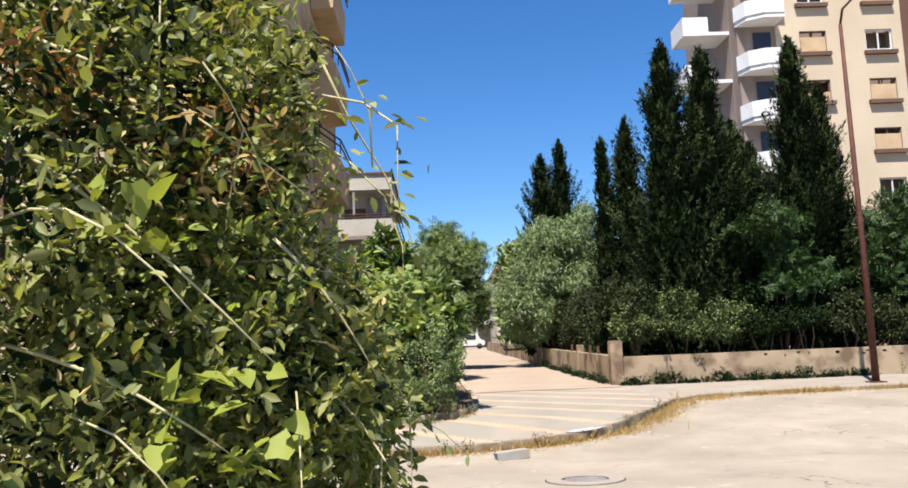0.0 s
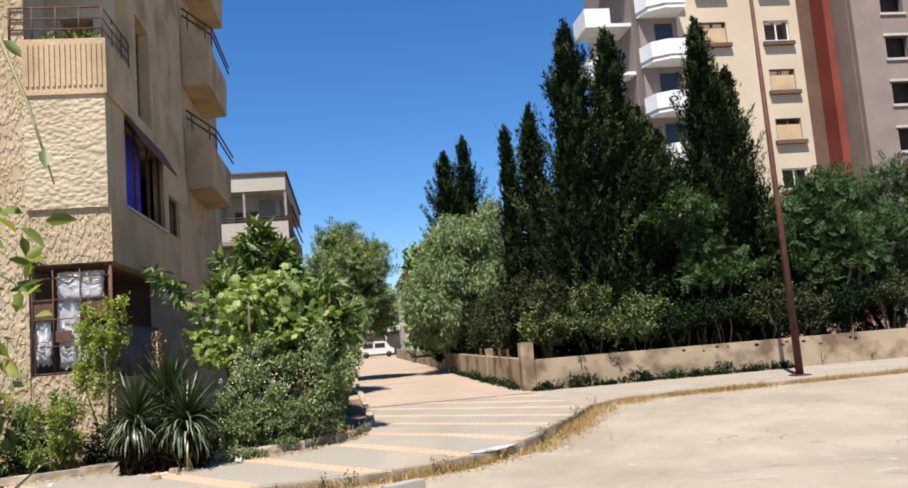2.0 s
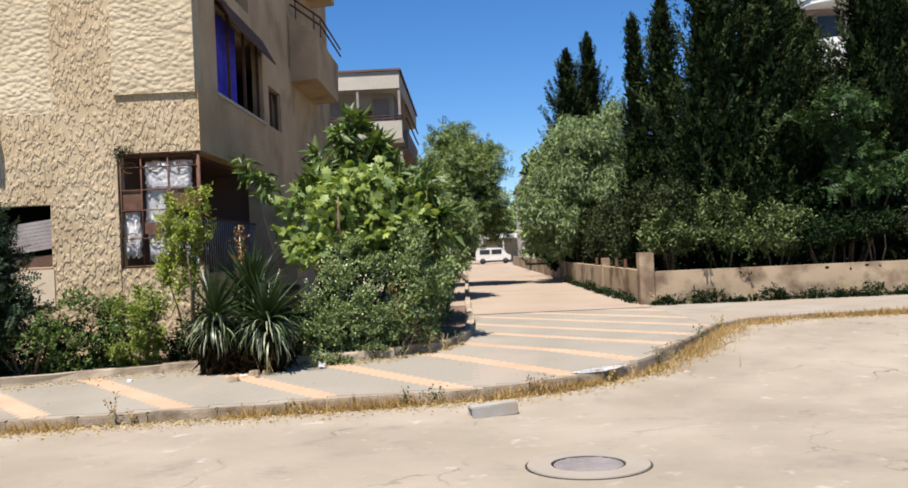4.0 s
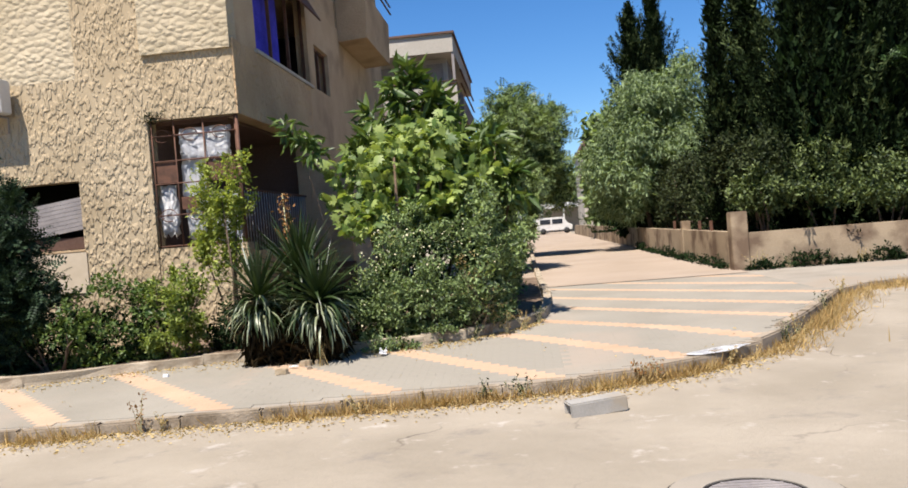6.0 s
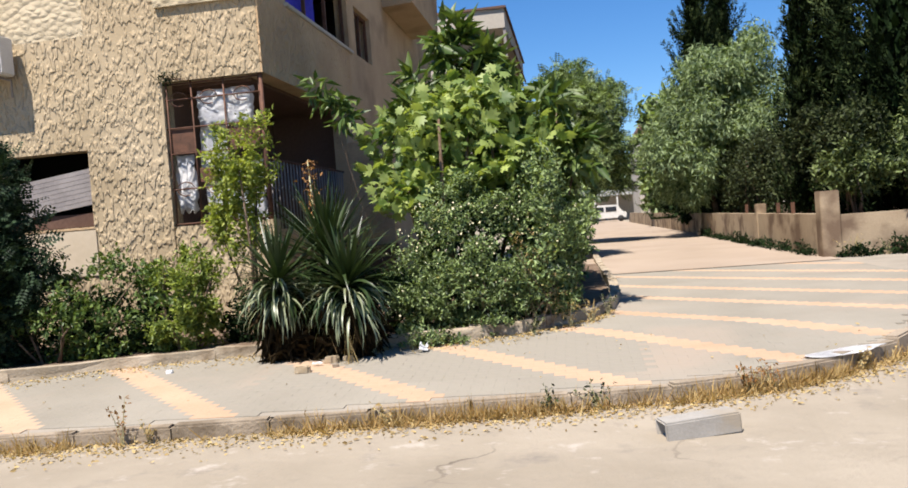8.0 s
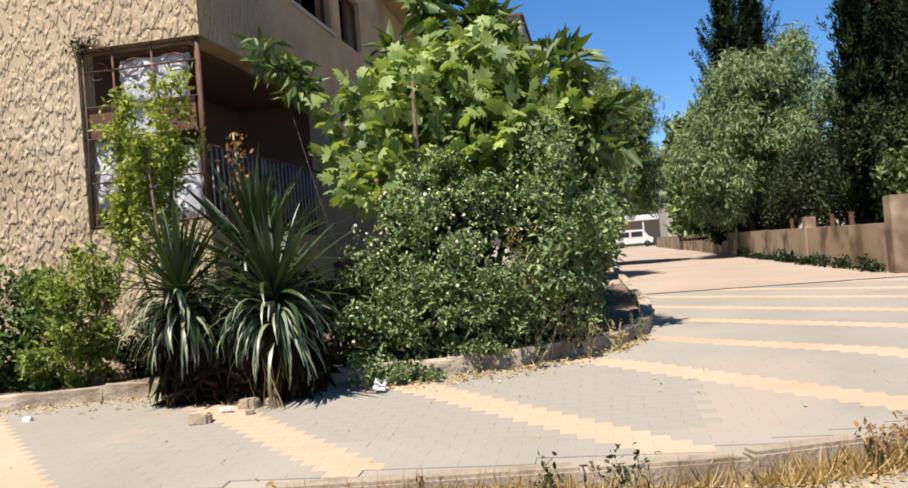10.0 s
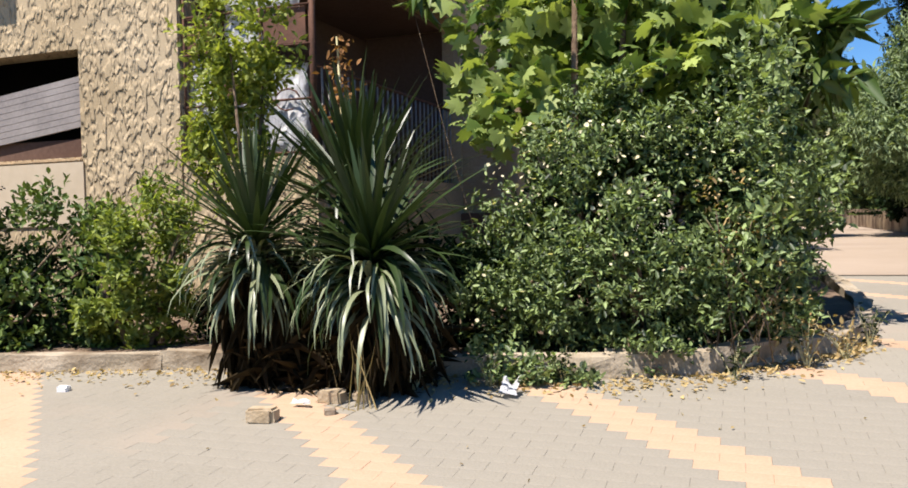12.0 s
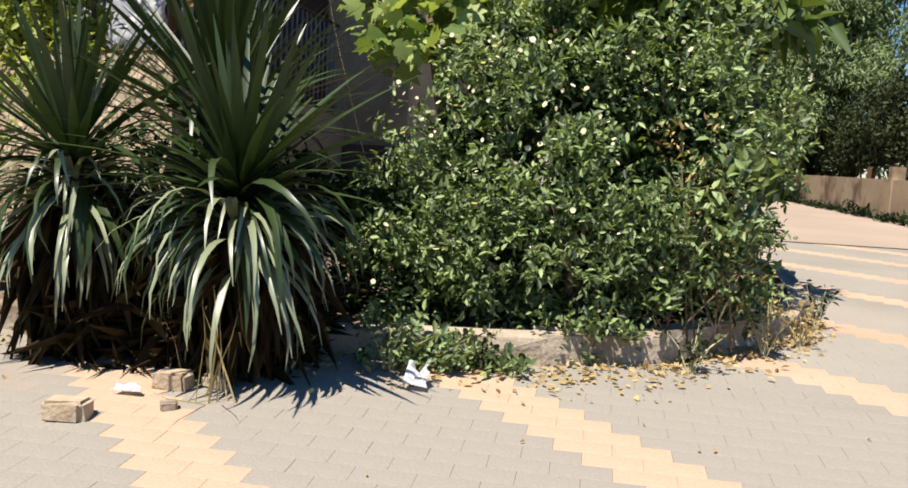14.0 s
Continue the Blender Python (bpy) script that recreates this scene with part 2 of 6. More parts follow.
CLOTH = mixed("white_sheet", (0.6, 0.6, 0.6), (0.78, 0.78, 0.78), 4, 30, 0.9, 0.4, 6, dist=0.03)
BLUE = mixed("blue_curtain", (0.03, 0.03, 0.3), (0.07, 0.06, 0.5), 4, 30, 0.8, 0.2, 20)
SLATGREY = mixed("grey_shutter", (0.2, 0.18, 0.17), (0.3, 0.27, 0.25), 3, 40, 0.7, 0.2, 30)
ALU = mixed("white_metal", (0.5, 0.49, 0.46), (0.62, 0.61, 0.58), 4, 40, 0.45, 0.05, 40)
GLASSY = mixed("dark_glass", (0.02, 0.025, 0.03), (0.03, 0.035, 0.045), 1, 10, 0.1, 0)
RUBBER = mixed("black_rubber", (0.02, 0.02, 0.02), (0.04, 0.04, 0.04), 5, 40, 0.8, 0.1, 40)
STRAW = foliage("dry_grass", (0.22, 0.155, 0.085), (0.5, 0.4, 0.26), 0.8, 0.2)
GOLD = foliage("golden_grass", (0.2, 0.125, 0.055), (0.48, 0.35, 0.2), 0.8, 0.25)
L_FIG = foliage("fig_leaf", (0.06, 0.12, 0.035), (0.36, 0.45, 0.19), 0.52, 0.34, 0.38)
L_SHRUB = foliage("shrub_leaf", (0.01, 0.026, 0.01), (0.28, 0.385, 0.2), 0.5, 0.25, 0.45)
# Near-black leaf: shade in foliage depths put into colour; also plain dark plants
L_DARKSHADE = foliage("dark_and_shade_leaf", (0.003, 0.009, 0.004), (0.016, 0.034, 0.012), 0.7, 0.1, 0.1)
# Lighter copy of the cypress spray: sunlit tufts at bough tips as colour
L_TIP = foliage("sunlit_cypress_tip", (0.012, 0.026, 0.01), (0.075, 0.105, 0.05), 0.75, 0.1, 0.15)
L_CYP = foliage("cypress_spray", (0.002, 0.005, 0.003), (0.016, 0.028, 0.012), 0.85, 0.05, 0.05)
L_SILK = foliage("silk_tree_leaf", (0.008, 0.024, 0.01), (0.064, 0.12, 0.05), 0.55, 0.12, 0.2)
L_LIGHT = foliage("light_leaf", (0.08, 0.125, 0.025), (0.34, 0.4, 0.1), 0.55, 0.36)
L_WILLOW = foliage("feathery_leaf", (0.05, 0.09, 0.055), (0.29, 0.385, 0.27), 0.6, 0.3)
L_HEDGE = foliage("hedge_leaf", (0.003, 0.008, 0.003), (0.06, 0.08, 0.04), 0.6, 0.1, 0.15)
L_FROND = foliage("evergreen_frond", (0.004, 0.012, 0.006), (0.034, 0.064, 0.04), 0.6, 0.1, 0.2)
# Brighter copy of the hedge leaf, with sunlight put into its colour
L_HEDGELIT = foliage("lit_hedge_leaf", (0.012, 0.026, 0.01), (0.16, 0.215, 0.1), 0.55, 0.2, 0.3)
L_YUCCA = foliage("sword_leaf", (0.013, 0.03, 0.01), (0.055, 0.085, 0.034), 0.4, 0.06, 0.42)
L_LOQ = foliage("long_leaf", (0.035, 0.075, 0.02), (0.13, 0.19, 0.06), 0.45, 0.2)
L_VINE = foliage("creeper_leaf", (0.03, 0.05, 0.014), (0.3, 0.325, 0.14), 0.55, 0.34, 0.4)
L_SPRAY = foliage("spray_leaf", (0.06, 0.1, 0.025), (0.28, 0.35, 0.1), 0.5, 0.34)
L_PALE = foliage("pale_sword_leaf", (0.12, 0.15, 0.12), (0.34, 0.385, 0.31), 0.4, 0.08, 0.55)
L_BROWN = foliage("withered_leaf", (0.14, 0.07, 0.03), (0.3, 0.16, 0.07), 0.8, 0.2)
# Dead leaves, near-black so that they also carry the shade under the yuccas
DEAD = foliage("dead_leaf", (0.015, 0.011, 0.007), (0.05, 0.035, 0.02), 0.8, 0.05, 0.1)
SAND = mixed("sandy_block", (0.34, 0.26, 0.16), (0.47, 0.38, 0.26), 8, 60, 0.95, 0.8, 40, spec=0.1)
PALECON = mixed("pale_concrete", (0.25, 0.235, 0.205), (0.34, 0.32, 0.285), 4, 60, 0.95, 0.25, 90, stain=(0.3, 0.26, 0.2), stain_scale=3)
PETAL = foliage("white_petal", (0.7, 0.68, 0.6), (0.85, 0.83, 0.78), 0.6, 0.3)


# ---- building blocks ----
rng = np.random.default_rng(7)


def part(name, bm, material, parent=None, label="", smooth=False):
    me = bpy.data.meshes.new(name)
    bm.to_mesh(me)
    bm.free()
    me.materials.append(material)
    if smooth:
        me.shade_smooth()
    ob = new(name, me)
    ob.parent = parent
    return tagged(ob, label)


def thing(name, place, label, category, group="", kind=""):
    ob = new(name)
    ob.location = place
    return tagged(ob, label, category, group, kind)


def under(parent, *obs):
    """Keep the parts where they were built while hanging them under a thing."""
    for ob in obs:
        ob.parent = parent
        ob.matrix_parent_inverse = Matrix.Translation(-parent.location) if parent.parent is None else Matrix.Identity(4)


def add_box(bm, x0, x1, y0, y1, z0, z1, m=None):
    v = [bm.verts.new((x, y, z)) for z in (z0, z1) for x, y in ((x0, y0), (x1, y0), (x1, y1), (x0, y1))]
    for f in ((3, 2, 1, 0), (4, 5, 6, 7), (0, 1, 5, 4), (1, 2, 6, 5), (2, 3, 7, 6), (3, 0, 4, 7)):
        bm.faces.new([v[i] for i in f])
    if m is not None:
        for q in v:
            q.co = m @ q.co
    return v


def box(name, x0, x1, y0, y1, z0, z1, mat, bevel=0.0, m=None):
    bm = bmesh.new()
    add_box(bm, x0, x1, y0, y1, z0, z1, m)
    if bevel:
        bmesh.ops.bevel(bm, geom=bm.edges[:], offset=bevel, segments=2, affect="EDGES")
    return part(name, bm, mat)


def add_tube(bm, pts, radii, sides=6):
    """A tapered tube along points."""
    rings = []
    for i, p in enumerate(pts):
        p = Vector(p)
        d = Vector(pts[min(i + 1, len(pts) - 1)]) - Vector(pts[max(i - 1, 0)])
        q = d.to_track_quat("Z", "Y")
        r = radii[i] if hasattr(radii, "__len__") else radii
        rings.append([bm.verts.new(p + q @ Vector((r * math.cos(6.2832 * k / sides), r * math.sin(6.2832 * k / sides), 0))) for k in range(sides)])
    for a, b in zip(rings, rings[1:]):
        for k in range(sides):
            bm.faces.new((a[k], a[(k + 1) % sides], b[(k + 1) % sides], b[k]))
    bm.faces.new(rings[0][::-1])
    bm.faces.new(rings[-1])


def tube(name, pts, radii, mat, sides=6):
    bm = bmesh.new()
    add_tube(bm, pts, radii, sides)
    return part(name, bm, mat, smooth=True)


def wall(name, axis, at, thick, u0, u1, z0, z1, holes, mat):
    """A wall along x (axis 'x', face at y=at) or along y (face at x=at), of the given thickness, cut by holes (u0, u1, z0, z1)."""
    us = sorted({u0, u1, *[h[0] for h in holes], *[h[1] for h in holes]})
    zs = sorted({z0, z1, *[h[2] for h in holes], *[h[3] for h in holes]})
    solid = lambda i, j: 0 <= i < len(us) - 1 and 0 <= j < len(zs) - 1 and not any(
        h[0] <= (us[i] + us[i + 1]) / 2 <= h[1] and h[2] <= (zs[j] + zs[j + 1]) / 2 <= h[3] for h in holes)
    bm = bmesh.new()
    seen = {}

    def v(u, d, z):
        k = (round(u, 4), d, round(z, 4))
        if k not in seen:
            w = at + d * thick
            seen[k] = bm.verts.new((u, w, z) if axis == "x" else (w, u, z))
        return seen[k]

    for i in range(len(us) - 1):
        for j in range(len(zs) - 1):
            if not solid(i, j):
                continue
            a, b, c, d = us[i], us[i + 1], zs[j], zs[j + 1]
            bm.faces.new((v(a, 0, c), v(b, 0, c), v(b, 0, d), v(a, 0, d)))
            bm.faces.new((v(a, 1, d), v(b, 1, d), v(b, 1, c), v(a, 1, c)))
            for ok, p, q in ((solid(i - 1, j), (a, d), (a, c)), (solid(i + 1, j), (b, c), (b, d)), (solid(i, j - 1), (a, c), (b, c)), (solid(i, j + 1), (b, d), (a, d))):
                if not ok:
                    bm.faces.new((v(p[0], 1, p[1]), v(q[0], 1, q[1]), v(q[0], 0, q[1]), v(p[0], 0, p[1])))
    bmesh.ops.recalc_face_normals(bm, faces=bm.faces[:])
    return part(name, bm, mat)


def scatter_mesh(name, pts, along, template, faces, sizes, mat, jitter=0.6, wide=1.0, up=1.0):
    """One mesh of many small leaves: each a copy of the template, its length along `along` with some disorder."""
    n, tv = len(pts), np.array(template, float)
    y = along + rng.normal(0, jitter, (n, 3))
    y /= np.linalg.norm(y, axis=1, keepdims=True) + 1e-9
    r = rng.normal(0, 0.6, (n, 3)) + np.array((0, -0.25, up))
    x = np.cross(y, r)
    x /= np.linalg.norm(x, axis=1, keepdims=True) + 1e-9
    z = np.cross(x, y)
    s = np.asarray(sizes).reshape(n, 1, 1)
    verts = np.asarray(pts)[:, None, :] + s * (tv[None, :, :1] * wide * x[:, None, :] + tv[None, :, 1:2] * y[:, None, :] + tv[None, :, 2:] * z[:, None, :])
    k = len(tv)
    idx = (np.array([i for f in faces for i in f])[None, :] + (np.arange(n) * k)[:, None]).ravel()
    lens = np.array([len(f) for f in faces] * n)
    me = bpy.data.meshes.new(name)
    me.vertices.add(n * k)
    me.vertices.foreach_set("co", verts.astype(np.float32).ravel())
    me.loops.add(len(idx))
    me.loops.foreach_set("vertex_index", idx.astype(np.int32))
    me.polygons.add(len(lens))
    me.polygons.foreach_set("loop_start", np.concatenate(([0], np.cumsum(lens)[:-1])).astype(np.int32))
    me.update(calc_edges=True)
    me.materials.append(mat)
    return new(name, me)


OVAL = ([(0, 0, 0), (0.26, 0.4, 0.07), (0, 1, -0.08), (-0.26, 0.4, 0.07)], [(0, 1, 2), (0, 2, 3)])
LONG = ([(0, 0, 0), (0.13, 0.45, 0.03), (0, 1, -0.25), (-0.13, 0.45, 0.03)], [(0, 1, 2), (0, 2, 3)])
NEEDLE = ([(-0.12, 0, 0), (0.12, 0, 0), (0.2, 0.4, 0.05), (0, 1, 0), (-0.2, 0.45, -0.05)], [(0, 1, 2, 3, 4)])
PLUME = ([(0, 0, 0), (0.17, 0.4, 0.04), (0, 1, 0), (-0.17, 0.5, -0.04)], [(0, 1, 2, 3)])
BLADE = ([(-0.02, 0, 0), (0.02, 0, 0), (0.012, 0.6, 0.04), (0, 1, 0.16), (-0.012, 0.6, 0.04)], [(0, 1, 2, 4), (4, 2, 3)])


def pinnate(pairs):
    v, f = [], []
    for i in range(pairs):
        t = (i + 0.7) / pairs
        w = 0.34 * (1 - 0.55 * abs(t - 0.45))
        for s in (-1, 1):
            b = len(v)
            v += [(0, t * 0.9, 0), (s * w * 0.5, t * 0.9 - 0.05, 0.03), (s * w, t * 0.9 + 0.07, -0.03), (s * w * 0.5, t * 0.9 + 0.1, 0.02)]
            f.append((b, b + 1, b + 2, b + 3) if s > 0 else (b + 3, b + 2, b + 1, b))
    return v, f


PINNATE = pinnate(5)


def blobs(centres, count, fill=0.35):
    """Points spread through ellipsoid clumps (x, y, z, rx, ry, rz), most near the skin, with the outward direction."""
    c = np.array(centres, float)
    w = (c[:, 3] * c[:, 4] * c[:, 5]) ** (2 / 3)
    k = rng.choice(len(c), count, p=w / w.sum())
    d = rng.normal(0, 1, (count, 3))
    d /= np.linalg.norm(d, axis=1, keepdims=True)
    r = np.where(rng.random(count) < fill, rng.random(count) ** 0.5, 0.85 + 0.2 * rng.random(count))
    return c[k, :3] + d * r[:, None] * c[k, 3:], d


def clumped(cx, cy, cz, rx, ry, rz, n, size=0.3, seed=0):
    """Break one big ellipsoid into many uneven clumps near its skin."""
    g = np.random.default_rng(seed)
    out = [(cx, cy, cz, rx * 0.78, ry * 0.78, rz * 0.8)]
    for _ in range(n):
        d = g.normal(0, 1, 3)
        d /= np.linalg.norm(d)
        s = size * (0.6 + 0.8 * g.random())
        q = 0.72 + 0.34 * g.random()
        out.append((cx + d[0] * rx * q, cy + d[1] * ry * q, cz + d[2] * rz * q, s * rx * (0.8 + 0.5 * g.random()), s * ry * (0.8 + 0.5 * g.random()), s * rz * (0.7 + 0.5 * g.random())))
    return out


# ---- ground, road, pavement ----
def road_z(x, y):
    if y < 13.6:
        return 0.07 + 0.045 * (13.6 - max(y, -6.0))
    return 0.07 + 0.028 * min(y - 13.6, 8.0)


def pave_z(x, y):
    return min(0.36, max(0.17, 0.2 + 0.058 * (y - 14.2)))


KERB_LINE = [(-60, 8.3), (-20, 12.4), (-12, 13.25), (-8, 13.65), (-4.7, 14.0), (-2.7, 14.2), (-0.9, 14.45), (0.6, 14.62), (1.35, 14.86), (2.1, 15.3), (2.9, 15.95), (3.5, 16.9), (4.0, 17.8),
             (4.6, 18.9), (5.1, 19.9), (5.6, 20.5), (6.3, 20.95), (7.5, 21.15), (12, 21.35), (20, 21.6), (60, 22.8)]


def kerb_pts(step=0.25):
    """The kerb's line at even short steps, rounded at its bends."""
    out = []
    for (x0, y0), (x1, y1) in zip(KERB_LINE, KERB_LINE[1:]):
        n = max(1, int(math.hypot(x1 - x0, y1 - y0) / step))
        out += [(x0 + (x1 - x0) * i / n, y0 + (y1 - y0) * i / n) for i in range(n)]
    return out + [KERB_LINE[-1]]


def grid_axis(near0, near1, step, far):
    a = list(np.arange(near0, near1 + 1e-6, step))
    lo, hi, d = near0, near1, step
    while hi < far:
        d *= 1.6
        hi += d
        lo -= d
        a = [lo] + a + [hi]
    return a


gx, gy = grid_axis(-12, 16, 0.5, 900), grid_axis(-6, 26, 0.5, 900)
bm = bmesh.new()
gv = [[bm.verts.new((x, y, road_z(x, y) + 0.008 * noise.noise((x * 0.8, y * 0.8, 0)))) for x in gx] for y in gy]
for j in range(len(gy) - 1):
    for i in range(len(gx) - 1):
        bm.faces.new((gv[j][i], gv[j][i + 1], gv[j + 1][i + 1], gv[j + 1][i]))
tagged(part("ground", bm, ASPHALT), "sun-bleached worn asphalt street with pale patches", "road", kind="structure")

# pavement bed: one sheet behind the kerb, sloping up to the planter
KP = kerb_pts(0.5)
bm = bmesh.new()
cols = []
for x, y in KP:
    back = 25.5 if x > -0.5 else 18.7
    ys = [y + 0.1] + [y + 0.1 + (back - y - 0.1) * k / 8 for k in range(1, 9)]
    cols.append([bm.verts.new((x, q, pave_z(x, q) - 0.008)) for q in ys])
for a, b in zip(cols, cols[1:]):
    for k in range(8):
        bm.faces.new((a[k], b[k], b[k + 1], a[k + 1]))
pavement = tagged(part("pavement", bm, SLAB), "grey and yellow striped block pavement with a worn surface", "pavement", kind="structure")

bm = bmesh.new()
prev = None
for j in range(22):
    y = 24.55 + j * 6.0
    row = [bm.verts.new((x, y, 0.375)) for x in (-0.4, 1.5, 3.2, 5.0)]
    if prev:
        for k in range(3):
            bm.faces.new((prev[k], prev[k + 1], row[k + 1], row[k]))
    prev = row
tagged(part("road_lane", bm, LANE), "pinkish beige concrete lane running away between gardens", "lane", kind="structure")

# kerb stones
kerb = thing("kerb", (0, 14.5, 0.1), "weathered concrete kerb along the curved pavement edge", "kerb", kind="structure")
KK = []
fine_k = kerb_pts(0.05)
last = fine_k[0]
for p in fine_k[1:]:
    if math.hypot(p[0] - last[0], p[1] - last[1]) >= (0.8 if -9 < p[0] < 14 else 4.0):
        KK.append((last, p))
        last = p
for (x0, y0), (x1, y1) in KK:
    L, ang = math.hypot(x1 - x0, y1 - y0), math.atan2(y1 - y0, x1 - x0)
    xm, ym = (x0 + x1) / 2, (y0 + y1) / 2
    top = pave_z(xm, ym + 0.1) + rng.normal(0, 0.006)
    m = Matrix.Translation((xm, ym, 0)) @ Matrix.Rotation(ang + rng.normal(0, 0.008), 4, "Z")
    bm = bmesh.new()
    add_box(bm, -L / 2 + 0.006, L / 2 - 0.006, 0, 0.14, road_z(xm, ym) - 0.15, top)
    bmesh.ops.bevel(bm, geom=[e for e in bm.edges if all(v.co.z > top - 0.01 for v in e.verts)], offset=0.018, segments=2, affect="EDGES")
    for v in bm.verts:
        v.co = m @ v.co
    under(kerb, part("kerb_stone", bm, KERB))

# planter edging and soil
EDGE = [(-14, 14.9), (-9, 15.5), (-6.2, 16.0), (-5.2, 16.35), (-4.1, 16.62), (-3.0, 16.7), (-1.9, 16.78), (-1.2, 16.86), (-0.65, 17.08), (-0.2, 17.6), (0.12, 18.0), (0.4, 18.8), (0.55, 20.0), (0.6, 22.0), (0.55, 26.0), (0.5, 34), (0.5, 60)]
planter = thing("planter", (-2, 16.7, 0.3), "low crumbling concrete planter edging filled with dry soil", "planter", kind="structure")
for (x0, y0), (x1, y1) in zip(EDGE, EDGE[1:]):
    n = max(1, round(math.hypot(x1 - x0, y1 - y0) / 0.9))
    for i in range(n):
        a = (x0 + (x1 - x0) * i / n, y0 + (y1 - y0) * i / n)
        b = (x0 + (x1 - x0) * (i + 1) / n, y0 + (y1 - y0) * (i + 1) / n)
        L, ang = math.dist(a, b), math.atan2(b[1] - a[1], b[0] - a[0])
        bm = bmesh.new()
        z = pave_z(*a)
        add_box(bm, -0.01, L + 0.005, 0, 0.14, z - 0.12, z + 0.13 + rng.normal(0, 0.012))
        bmesh.ops.subdivide_edges(bm, edges=bm.edges[:], cuts=2, use_grid_fill=True)
        m = Matrix.Translation((*a, 0)) @ Matrix.Rotation(ang, 4, "Z")
        for v in bm.verts:
            v.co = m @ (v.co + Vector(rng.normal(0, 0.007, 3)))
        under(planter, part("edging_stone", bm, EDGING))
bm = bmesh.new()
prev = None
for x, y in EDGE[:12]:
    row = [bm.verts.new((x, y + 0.1 + k * (27 - y) / 6, pave_z(x, y) + 0.07 + 0.03 * rng.random())) for k in range(7)]
    if prev:
        for k in range(6):
            bm.faces.new((prev[k], row[k], row[k + 1], prev[k + 1]))
    prev = row
under(planter, part("soil", bm, SOIL))

